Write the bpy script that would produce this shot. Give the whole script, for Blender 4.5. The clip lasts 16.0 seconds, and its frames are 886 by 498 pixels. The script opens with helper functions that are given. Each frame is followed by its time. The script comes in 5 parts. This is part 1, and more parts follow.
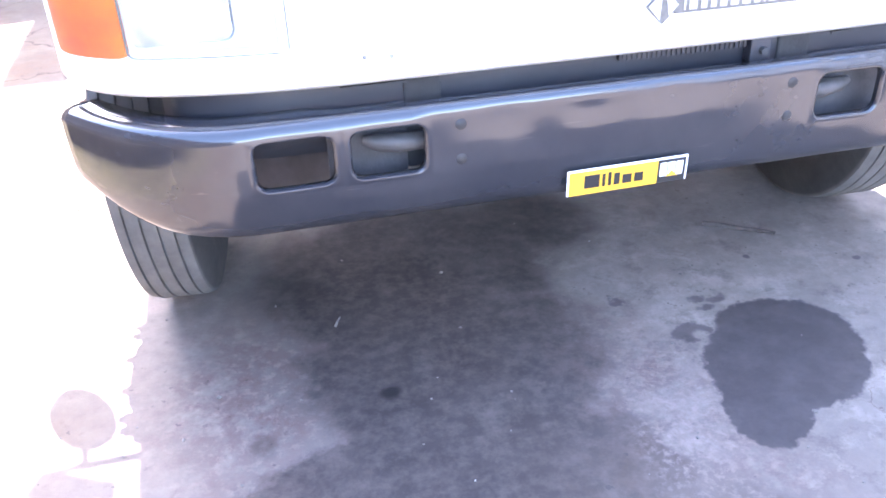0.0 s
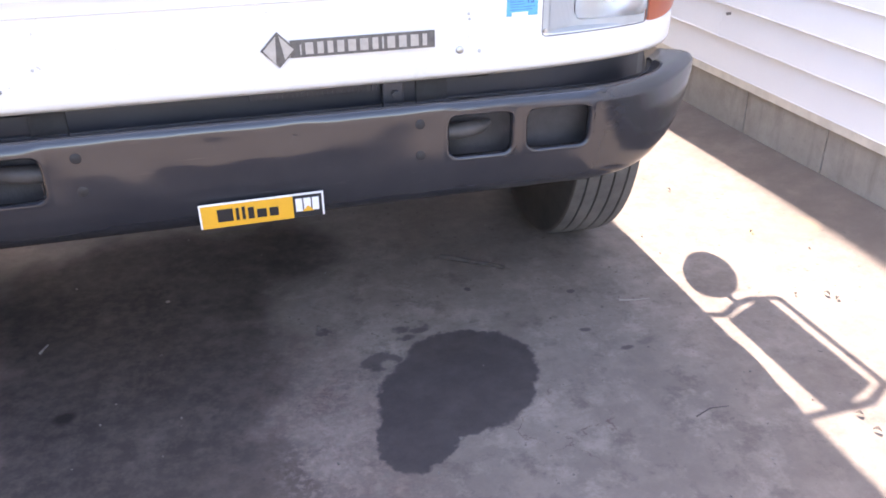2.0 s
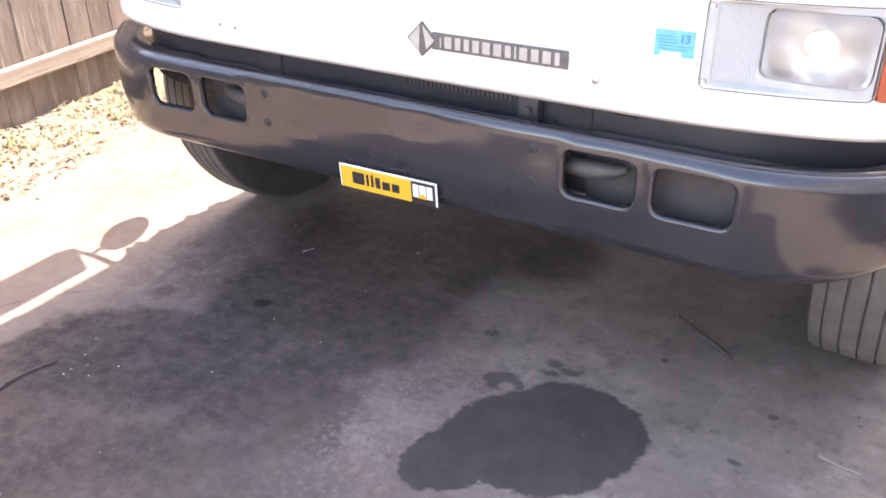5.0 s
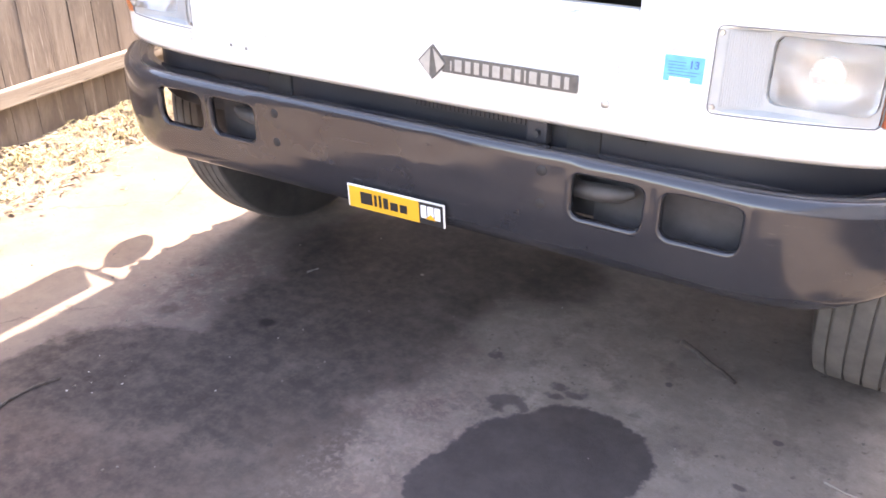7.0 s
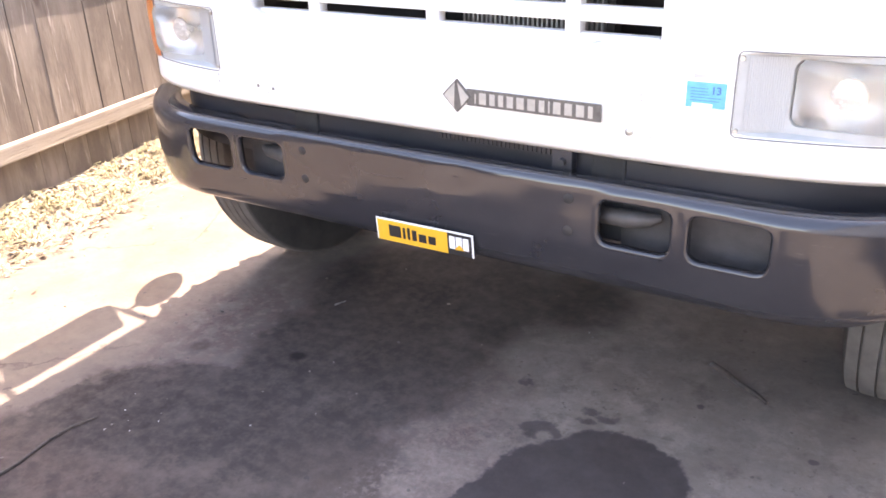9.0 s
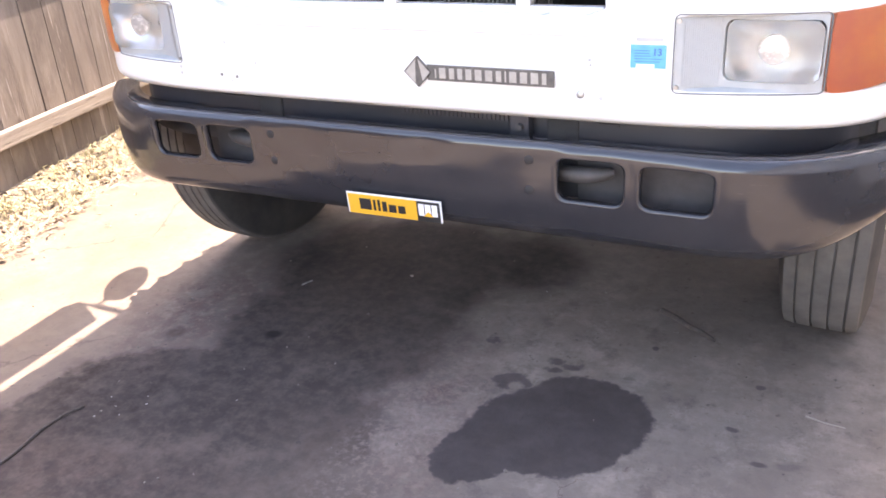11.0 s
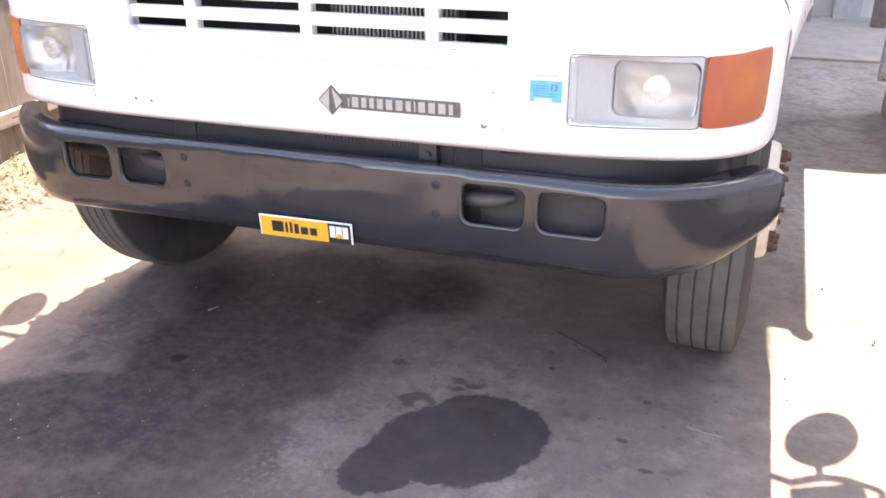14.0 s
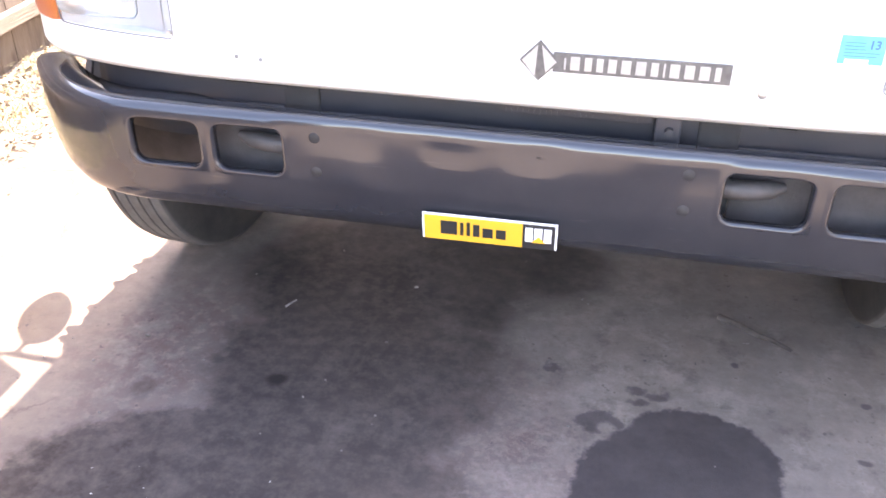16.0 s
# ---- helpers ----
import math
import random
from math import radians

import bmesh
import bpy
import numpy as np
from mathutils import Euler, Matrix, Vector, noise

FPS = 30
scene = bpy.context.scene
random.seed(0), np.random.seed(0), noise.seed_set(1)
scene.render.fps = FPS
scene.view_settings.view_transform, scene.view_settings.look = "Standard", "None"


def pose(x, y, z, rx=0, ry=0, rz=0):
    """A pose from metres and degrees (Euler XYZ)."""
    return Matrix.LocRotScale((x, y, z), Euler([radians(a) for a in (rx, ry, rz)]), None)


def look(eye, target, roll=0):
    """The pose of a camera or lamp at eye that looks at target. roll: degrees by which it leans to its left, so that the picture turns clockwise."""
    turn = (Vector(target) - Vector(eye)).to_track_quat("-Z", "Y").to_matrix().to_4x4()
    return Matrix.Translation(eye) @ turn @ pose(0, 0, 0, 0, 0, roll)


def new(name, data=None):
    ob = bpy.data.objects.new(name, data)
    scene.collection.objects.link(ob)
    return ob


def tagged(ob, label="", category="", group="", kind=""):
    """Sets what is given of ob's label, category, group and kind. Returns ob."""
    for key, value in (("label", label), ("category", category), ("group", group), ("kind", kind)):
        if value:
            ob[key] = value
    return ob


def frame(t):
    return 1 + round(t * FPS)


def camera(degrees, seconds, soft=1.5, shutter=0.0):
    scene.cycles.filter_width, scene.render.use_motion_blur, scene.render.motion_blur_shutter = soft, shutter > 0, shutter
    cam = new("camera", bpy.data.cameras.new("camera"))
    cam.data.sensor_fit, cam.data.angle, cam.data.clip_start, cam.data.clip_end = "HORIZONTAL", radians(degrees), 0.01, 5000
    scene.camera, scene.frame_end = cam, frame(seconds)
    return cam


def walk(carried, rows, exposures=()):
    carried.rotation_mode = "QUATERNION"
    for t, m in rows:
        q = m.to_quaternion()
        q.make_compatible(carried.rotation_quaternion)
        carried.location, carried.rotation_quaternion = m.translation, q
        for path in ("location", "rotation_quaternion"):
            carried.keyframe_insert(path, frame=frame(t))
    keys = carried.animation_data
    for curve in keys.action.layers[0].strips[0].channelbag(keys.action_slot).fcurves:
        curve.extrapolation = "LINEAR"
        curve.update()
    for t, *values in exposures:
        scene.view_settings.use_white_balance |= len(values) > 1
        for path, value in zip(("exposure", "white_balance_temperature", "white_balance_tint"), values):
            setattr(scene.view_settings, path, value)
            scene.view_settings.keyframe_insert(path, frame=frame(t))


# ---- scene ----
cam = camera(54.8, 16.0, soft=1.7)
PATH = [
    (0, (-0.764, -1.587, 1.385), (-0.397, 0.097, 0.372), -2.4),
    (0.2, (-0.772, -1.685, 1.397), (-0.362, 0.014, 0.424), -0.6),
    (0.5, (-0.745, -1.79, 1.415), (-0.344, -0.04, 0.533), -0.7),
    (0.8, (-0.616, -1.902, 1.426), (-0.293, -0.116, 0.586), -1.0),
    (1, (-0.505, -1.954, 1.405), (-0.156, -0.183, 0.544), -1.3),
    (1.2, (-0.417, -1.95, 1.405), (-0.032, -0.196, 0.525), -2.1),
    (1.5, (-0.281, -1.893, 1.403), (0.108, -0.151, 0.499), -1.7),
    (1.8, (-0.152, -1.852, 1.405), (0.313, -0.152, 0.459), 1.0),
    (2, (-0.06, -1.838, 1.412), (0.396, -0.139, 0.459), -0.4),
    (2.2, (0.008, -1.844, 1.401), (0.391, -0.118, 0.466), -0.9),
    (2.5, (0.224, -1.85, 1.405), (0.389, -0.075, 0.498), -0.6),
    (2.8, (0.336, -1.82, 1.391), (0.397, -0.055, 0.451), -0.5),
    (3, (0.438, -1.765, 1.41), (0.431, -0.018, 0.437), -1.8),
    (3.2, (0.51, -1.739, 1.388), (0.529, 0.02, 0.436), -0.2),
    (3.5, (0.687, -1.637, 1.391), (0.759, 0.15, 0.496), 4.2),
    (3.8, (0.813, -1.631, 1.368), (0.634, 0.151, 0.478), 3.4),
    (4, (0.937, -1.558, 1.39), (0.499, 0.157, 0.458), 2.9),
    (4.2, (1.011, -1.571, 1.366), (0.451, 0.108, 0.436), 2.2),
    (4.5, (1.071, -1.552, 1.391), (0.363, 0.056, 0.436), 0.1),
    (5, (1.091, -1.575, 1.404), (0.184, -0.068, 0.452), -0.5),
    (7.5, (1.064, -1.597, 1.401), (0.141, -0.062, 0.51), 0.6),
    (8, (1.048, -1.603, 1.408), (0.043, -0.112, 0.53), -0.3),
    (8.5, (1.056, -1.621, 1.414), (0.068, -0.111, 0.552), -1.1),
    (10.8, (1.07, -1.762, 1.439), (0.212, -0.155, 0.613), -4.0),
    (11, (1.057, -1.816, 1.43), (0.236, -0.214, 0.56), -3.9),
    (11.5, (1.082, -1.923, 1.433), (0.332, -0.258, 0.618), -2.0),
    (12, (1.111, -1.941, 1.431), (0.388, -0.232, 0.684), -2.3),
    (12.5, (1.103, -1.942, 1.438), (0.492, -0.205, 0.658), -2.2),
    (13, (1.152, -1.95, 1.433), (0.651, -0.179, 0.649), -2.5),
    (13.5, (1.14, -1.957, 1.426), (0.669, -0.167, 0.668), -1.6),
    (14, (1.079, -1.946, 1.422), (0.466, -0.211, 0.639), -0.2),
    (14.2, (1.018, -1.947, 1.413), (0.384, -0.222, 0.623), 0.8),
    (14.5, (0.928, -1.84, 1.415), (0.167, -0.197, 0.564), -0.6),
    (14.7, (0.823, -1.804, 1.39), (-0.021, -0.183, 0.577), -3.0),
    (15, (0.664, -1.742, 1.431), (-0.237, -0.164, 0.595), -2.2),
    (15.2, (0.549, -1.739, 1.409), (-0.283, -0.13, 0.562), -0.4),
    (15.5, (0.404, -1.697, 1.423), (-0.156, 0.003, 0.531), -0.2),
    (15.8, (0.289, -1.643, 1.422), (-0.093, 0.067, 0.459), 0.9),
    (16, (0.224, -1.556, 1.413), (-0.13, 0.137, 0.408), 0.8),
]
SKY, SUN = 0.15, 3.0
EXPOSURES = [(0.0, 4.42, 6200, 20), (0.5, 4.02, 6450, 20), (1.5, 3.47, 6900, 21), (2.5, 2.72, 7750, 22), (3.5, 2.92, 8000, 22), (4.0, 3.05, 8020, 22), (4.5, 3.42, 8050, 22), (8.0, 3.4, 8200, 22), (12.5, 3.14, 8050, 22), (13.0, 3.14, 8050, 22), (13.5, 3.0, 8050, 22), (14.0, 3.17, 8100, 22), (14.5, 3.27, 8200, 22), (15.0, 2.88, 8050, 22), (15.25, 2.80, 7950, 22), (15.5, 2.98, 8000, 22), (16.0, 3.82, 7850, 22)]

walk(cam, [(t, look(eye, target, roll)) for t, eye, target, roll in PATH], EXPOSURES)

# ---- light: low-ish sun from behind the truck, clear sky ----
SUN_ELEV = radians(44.0)
world = bpy.data.worlds.new("sky")
scene.world = world
world.use_nodes = True
wn = world.node_tree.nodes
sky = wn.new("ShaderNodeTexSky")
sky.sky_type, sky.sun_disc = "NISHITA", False
sky.sun_elevation, sky.sun_rotation = SUN_ELEV, radians(-1.7)
sky.dust_density = 2.0
bg = wn["Background"]
bg.inputs["Strength"].default_value = SKY
world.node_tree.links.new(sky.outputs[0], bg.inputs[0])
sun_data = bpy.data.lights.new("sun", "SUN")
sun_data.energy, sun_data.angle, sun_data.color = SUN, radians(0.3), (1.0, 0.965, 0.915)
sun_lamp = new("sun", sun_data)
sun_lamp.matrix_world = look((-0.3, 10, 9.66), (0, 0, 0))


# ---- materials ----
class Mat:
    """A node material in the making: m.mat, with short calls for nodes and links."""

    def __init__(self, name, rough=0.6, metal=0.0, coords="Object"):
        self.mat = bpy.data.materials.new(name)
        self.mat.use_nodes = True
        self.t = self.mat.node_tree
        self.b = self.t.nodes["Principled BSDF"]
        self.set(self.b, "Roughness", rough)
        self.set(self.b, "Metallic", metal)
        self.tc = self.t.nodes.new("ShaderNodeTexCoord").outputs[coords]
        self.far = None

    def set(self, node, key, v):
        s = node.inputs[key]
        if hasattr(v, "node"):
            self.t.links.new(v, s)
        elif isinstance(v, (tuple, list)) and len(v) == 3 and s.type == "RGBA":
            s.default_value = (*v, 1)
        else:
            s.default_value = v

    def node(self, kind, **ins):
        n = self.t.nodes.new(kind)
        for k, v in ins.items():
            self.set(n, k.replace("_", " "), v)
        return n

    def noise(self, scale, detail=4.0, rough=0.55, vec=None, distort=0.0):
        n = self.node("ShaderNodeTexNoise", Scale=scale, Detail=detail, Roughness=rough, Distortion=distort)
        if vec is None:
            # away from the origin, where all octaves of the noise meet in a star
            self.far = self.far or self.mapped((13.7, 7.3, 3.1))
        self.set(n, "Vector", vec or self.far)
        return n.outputs["Fac"]

    def ramp(self, fac, *stops):
        n = self.t.nodes.new("ShaderNodeValToRGB")
        el = n.color_ramp.elements
        while len(el) < len(stops):
            el.new(0.5)
        for e, (p, c) in zip(el, stops):
            e.position = p
            e.color = (c, c, c, 1) if isinstance(c, (int, float)) else (*c, 1)
        self.set(n, "Fac", fac)
        return n.outputs["Color"]

    def mix(self, f, a, b, mode="MIX"):
        n = self.t.nodes.new("ShaderNodeMix")
        n.data_type, n.blend_type = "RGBA", mode
        self.set(n, 0, f)
        for i, v in ((6, a), (7, b)):
            if isinstance(v, tuple):
                n.inputs[i].default_value = (*v, 1)
            else:
                self.t.links.new(v, n.inputs[i])
        return n.outputs[2]

    def math(self, op, a, b=0.0, c=0.0, clamp=False):
        n = self.t.nodes.new("ShaderNodeMath")
        n.operation, n.use_clamp = op, clamp
        for i, v in enumerate((a, b, c)):
            self.set(n, i, v)
        return n.outputs[0]

    def mapped(self, loc=(0, 0, 0), rot=(0, 0, 0), scale=(1, 1, 1), vec=None, kind="POINT"):
        n = self.t.nodes.new("ShaderNodeMapping")
        n.vector_type = kind
        n.inputs["Location"].default_value, n.inputs["Rotation"].default_value, n.inputs["Scale"].default_value = loc, rot, scale
        self.set(n, "Vector", vec or self.tc)
        return n.outputs[0]

    def bump(self, height, strength=0.3, dist=0.01):
        n = self.node("ShaderNodeBump", Strength=strength, Distance=dist, Height=height)
        self.set(self.b, "Normal", n.outputs[0])

    def color(self, c):
        self.set(self.b, "Base Color", c)
        return self

    def island(self):
        return self.t.nodes.new("ShaderNodeNewGeometry").outputs["Random Per Island"]

    def obrandom(self):
        return self.t.nodes.new("ShaderNodeObjectInfo").outputs["Random"]


def simple(name, col, rough=0.5, metal=0.0, var=0.12, scale=14.0, bump=0.0, bscale=120.0):
    m = Mat(name, rough, metal)
    f = m.ramp(m.noise(scale, 5), (0.3, 0.0), (0.7, 1.0))
    m.color(m.mix(f, tuple(c * (1 - var) for c in col), tuple(min(1, c * (1 + var)) for c in col)))
    r = m.ramp(m.noise(scale * 2.3, 3), (0.25, max(0.02, rough - 0.1)), (0.75, min(1, rough + 0.1)))
    m.set(m.b, "Roughness", r)
    if bump:
        m.bump(m.noise(bscale, 4), bump, 0.004)
    return m.mat


def make_concrete():
    """Driveway concrete, oil-soaked in the middle, with a sharp-edged wet patch and drips."""
    m = Mat("concrete", 0.85)
    m.set(m.b, "Specular IOR Level", 0.2)
    warp = m.node("ShaderNodeTexNoise", Scale=7.0, Detail=5.0, Roughness=0.6)
    m.set(warp, "Vector", m.tc)
    off = m.node("ShaderNodeVectorMath")
    off.operation = "SUBTRACT"
    m.set(off, 0, warp.outputs["Color"])
    off.inputs[1].default_value = (0.5, 0.5, 0.5)

    def warped(amount):
        n = m.node("ShaderNodeVectorMath")
        n.operation = "MULTIPLY_ADD"
        m.set(n, 0, off.outputs[0])
        n.inputs[1].default_value = (amount, amount, 0)
        m.set(n, 2, m.tc)
        return n.outputs[0]

    strong, faint = warped(0.22), warped(0.05)

    def blob(cx, cy, rx, ry, turn, soft, vec):
        """1 inside an ellipse, 0 outside."""
        p = m.mapped((cx, cy, 0), (0, 0, radians(turn)), (rx, ry, 50.0), vec, "TEXTURE")
        ln = m.node("ShaderNodeVectorMath")
        ln.operation = "LENGTH"
        m.set(ln, 0, p)
        r = m.node("ShaderNodeMapRange")
        r.interpolation_type = "SMOOTHSTEP"
        m.set(r, "Value", ln.outputs["Value"])
        r.inputs["From Min"].default_value, r.inputs["From Max"].default_value = 1 - soft, 1 + soft
        r.inputs["To Min"].default_value, r.inputs["To Max"].default_value = 1, 0
        return r.outputs["Result"]

    def union(items):
        out = items[0]
        for it in items[1:]:
            out = m.math("MAXIMUM", out, it)
        return out

    big = m.noise(1.1, 5, 0.6)
    mid = m.noise(9.0, 6, 0.65)
    fine = m.noise(160.0, 4, 0.7)
    base = m.mix(m.ramp(big, (0.3, 0.0), (0.7, 1.0)), (0.214, 0.177, 0.151), (0.296, 0.250, 0.213))
    base = m.mix(m.ramp(mid, (0.33, 0.0), (0.70, 0.75)), base, (0.172, 0.148, 0.130))
    base = m.mix(m.ramp(fine, (0.35, 0.35), (0.65, 0.0)), base, (0.17, 0.155, 0.145))
    # pale scuffed patches
    base = m.mix(m.ramp(m.noise(3.2, 6, 0.7), (0.54, 0.0), (0.74, 0.45)), base, (0.35, 0.308, 0.272))
    # far end: brightness from the open sky, put into the colour
    far_lift = blob(1.9, 6.9, 1.5, 2.5, 0, 0.15, strong)
    base = m.mix(m.math("MULTIPLY", far_lift, 0.85), base, (0.43, 0.38, 0.333))
    # paler stretch between truck and house
    alley = blob(1.55, 3.9, 0.85, 2.2, 0, 0.3, strong)
    base = m.mix(m.math("MULTIPLY", alley, m.ramp(m.noise(5.0, 5, 0.65), (0.3, 0.9), (0.7, 0.55))), base, (0.430, 0.408, 0.385))
    # sandy wash on the fence side
    sand = blob(-2.5, 0.8, 1.25, 6.0, 5, 0.25, strong)
    sandy = m.mix(m.ramp(m.noise(5.0, 6, 0.7), (0.35, 0.0), (0.7, 1.0)), (0.150, 0.119, 0.096), (0.205, 0.165, 0.133))
    sandy = m.mix(m.ramp(m.noise(2.6, 6, 0.68), (0.45, 0.0), (0.60, 0.75)), sandy, (0.150, 0.101, 0.072))
    sandy = m.mix(m.ramp(m.noise(24.0, 5, 0.7), (0.55, 0.0), (0.68, 0.5)), sandy, (0.110, 0.078, 0.058))
    base = m.mix(m.math("MULTIPLY", sand, 0.9), base, sandy)
    # hairline cracks
    vor = m.node("ShaderNodeTexVoronoi", Scale=1.15)
    vor.feature = "DISTANCE_TO_EDGE"
    m.set(vor, "Vector", strong)
    crack = m.math("MULTIPLY", m.ramp(vor.outputs["Distance"], (0.0, 1.0), (0.009, 0.0)), m.ramp(m.noise(0.9, 3), (0.42, 0.0), (0.52, 0.9)))
    crack = m.math("MULTIPLY", crack, blob(-2.0, 0.8, 0.85, 6.0, 5, 0.1, m.tc))
    base = m.mix(crack, base, (0.062, 0.043, 0.034))
    # old oil, soaked in
    oil = union([blob(-0.40, 0.62, 0.45, 0.42, 0, 0.20, strong), blob(-0.36, 0.16, 0.41, 0.40, 8, 0.20, strong),
                 blob(-0.49, -0.36, 0.54, 0.34, 8, 0.07, strong), blob(-0.84, -0.46, 0.2, 0.34, 0, 0.10, strong), blob(-0.78, -0.75, 0.36, 0.28, 0, 0.15, strong),
                 blob(0.0, -0.68, 0.40, 0.26, -20, 0.2, strong), blob(-0.42, -0.72, 0.42, 0.20, 0, 0.3, strong), blob(-0.02, 0.78, 0.30, 0.22, 20, 0.4, strong)])
    oil = m.math("MULTIPLY", oil, m.ramp(m.noise(4.0, 5, 0.6), (0.25, 0.80), (0.6, 1.0)))
    halo = union([blob(-0.56, 0.34, 0.40, 0.55, 0, 0.45, strong), blob(-0.55, -0.5, 0.60, 0.5, 0, 0.35, strong)])
    base = m.mix(m.math("MULTIPLY", halo, m.ramp(m.noise(7.0, 6, 0.65), (0.3, 0.75), (0.7, 0.45))), base, (0.098, 0.078, 0.070))
    oily = m.mix(m.ramp(m.noise(11.0, 7, 0.7), (0.36, 0.0), (0.72, 1.0)), (0.0315, 0.0262, 0.0258), (0.0440, 0.0362, 0.0350))
    base = m.mix(m.math("MULTIPLY", oil, 0.93), base, oily)
    grime = m.math("MULTIPLY", blob(-0.35, -0.1, 0.95, 1.0, 0, 0.4, strong), m.ramp(m.noise(48.0, 4, 0.6), (0.60, 0.0), (0.74, 0.32)))
    base = m.mix(grime, base, (0.060, 0.046, 0.042))
    blots = m.math("MULTIPLY", blob(-0.86, -0.38, 0.16, 0.24, 20, 0.5, strong), m.ramp(m.noise(15.0, 4, 0.6), (0.48, 0.0), (0.58, 0.85)))
    base = m.mix(blots, base, (0.032, 0.025, 0.0235))
    rust = m.math("MULTIPLY", blob(0.12, -0.12, 0.2, 0.42, 15, 0.5, strong), m.ramp(m.noise(13.0, 5, 0.65), (0.42, 0.0), (0.72, 0.6)))
    base = m.mix(rust, base, (0.13, 0.097, 0.084))
    earth = m.math("MULTIPLY", union([blob(-0.75, -0.86, 0.75, 0.32, 0, 0.4, strong), blob(0.05, -0.45, 0.3, 0.28, 10, 0.5, strong)]), m.ramp(m.noise(6.5, 5, 0.62), (0.42, 0.0), (0.72, 0.55)))
    base = m.mix(earth, base, (0.120, 0.086, 0.068))
    # worn mottling beside the stain: brown blotches with pale, pebbly wear between
    wear = union([blob(0.10, -0.30, 0.22, 0.62, 10, 0.5, strong), blob(-0.88, 0.14, 0.24, 0.34, 0, 0.6, strong), blob(-0.5, -0.70, 0.6, 0.16, 5, 0.6, strong)])
    zone = m.math("MULTIPLY", wear, m.math("SUBTRACT", 1.0, m.math("MULTIPLY", oil, 0.8)))
    base = m.mix(m.math("MULTIPLY", zone, m.ramp(m.noise(17.0, 6, 0.68), (0.36, 0.0), (0.60, 0.85))), base, (0.128, 0.082, 0.071))
    base = m.mix(m.math("MULTIPLY", zone, m.ramp(m.noise(31.0, 5, 0.66), (0.50, 0.0), (0.70, 0.5))), base, (0.31, 0.235, 0.205))
    all_over = m.ramp(m.noise(21.0, 6, 0.7), (0.43, 0.0), (0.70, 0.48))
    base = m.mix(all_over, base, (0.135, 0.110, 0.096))
    patches = m.math("MULTIPLY", m.ramp(m.noise(6.0, 7, 0.72), (0.50, 0.0), (0.60, 0.4)), m.math("SUBTRACT", 1.0, oil))
    base = m.mix(patches, base, (0.152, 0.126, 0.110))
    pits = m.math("MULTIPLY", m.ramp(m.noise(38.0, 3, 0.55), (0.64, 0.0), (0.70, 0.55)), m.ramp(m.noise(2.6, 3), (0.45, 0.0), (0.6, 1.0)))
    base = m.mix(pits, base, (0.085, 0.066, 0.058))
    # the slab's darker near part, with pale scuffs and rusty hair roots beside the wet patch
    near_dark = m.math("MULTIPLY", blob(0.85, -0.62, 1.0, 0.62, 0, 0.45, strong), m.ramp(m.noise(5.5, 6, 0.66), (0.32, 0.75), (0.68, 0.2)))
    base = m.mix(near_dark, base, (0.150, 0.126, 0.110))
    scuff = m.math("MULTIPLY", blob(0.70, -0.20, 0.16, 0.12, 0, 0.6, strong), m.ramp(m.noise(14.0, 6, 0.7), (0.46, 0.0), (0.66, 0.38)))
    base = m.mix(scuff, base, (0.36, 0.315, 0.275))
    roots = m.node("ShaderNodeTexVoronoi", Scale=7.0)
    roots.feature = "DISTANCE_TO_EDGE"
    m.set(roots, "Vector", strong)
    hair = m.math("MULTIPLY", m.ramp(roots.outputs["Distance"], (0.0, 1.0), (0.022, 0.0)), m.math("MULTIPLY", blob(0.67, -0.31, 0.15, 0.10, -20, 0.5, strong), m.ramp(m.noise(9.0, 3), (0.42, 0.0), (0.55, 0.8))))
    base = m.mix(hair, base, (0.085, 0.048, 0.038))
    # blotchy wear over the shaded slab: pale rubbed spots and dull brown ones
    worn = m.math("MULTIPLY", blob(0.45, -0.15, 1.1, 1.0, 0, 0.5, strong), m.math("SUBTRACT", 1.0, m.math("MULTIPLY", oil, 0.85)))
    base = m.mix(m.math("MULTIPLY", worn, m.ramp(m.noise(8.5, 7, 0.74), (0.53, 0.0), (0.66, 0.42))), base, (0.33, 0.288, 0.252))
    base = m.mix(m.math("MULTIPLY", worn, m.ramp(m.noise(12.5, 6, 0.72), (0.54, 0.0), (0.66, 0.5))), base, (0.098, 0.079, 0.070))
    # pebbly, rubbed band between the stain and the wet patch, and rubbed streaks across the stain
    pebbly = m.math("MULTIPLY", blob(0.11, -0.20, 0.14, 0.36, -12, 0.55, strong), m.ramp(m.noise(52.0, 5, 0.7), (0.48, 0.0), (0.64, 0.5)))
    base = m.mix(pebbly, base, (0.285, 0.220, 0.196))
    streaks = union([blob(-0.55, -0.53, 0.20, 0.05, 12, 0.6, strong), blob(-0.34, -0.47, 0.14, 0.05, 15, 0.6, strong), blob(-0.03, -0.44, 0.15, 0.06, 0, 0.6, strong)])
    base = m.mix(m.math("MULTIPLY", streaks, m.ramp(m.noise(15.0, 5, 0.68), (0.40, 0.0), (0.62, 0.6))), base, (0.140, 0.112, 0.096))
    # wet patch, its edge frayed by the rough surface
    rag = m.node("ShaderNodeTexNoise", Scale=30.0, Detail=3.0, Roughness=0.6)
    m.set(rag, "Vector", m.tc)
    rag2 = m.node("ShaderNodeVectorMath")
    rag2.operation = "SUBTRACT"
    m.set(rag2, 0, rag.outputs["Color"])
    rag2.inputs[1].default_value = (0.5, 0.5, 0.5)
    fr = m.node("ShaderNodeVectorMath")
    fr.operation = "MULTIPLY_ADD"
    m.set(fr, 0, rag2.outputs[0])
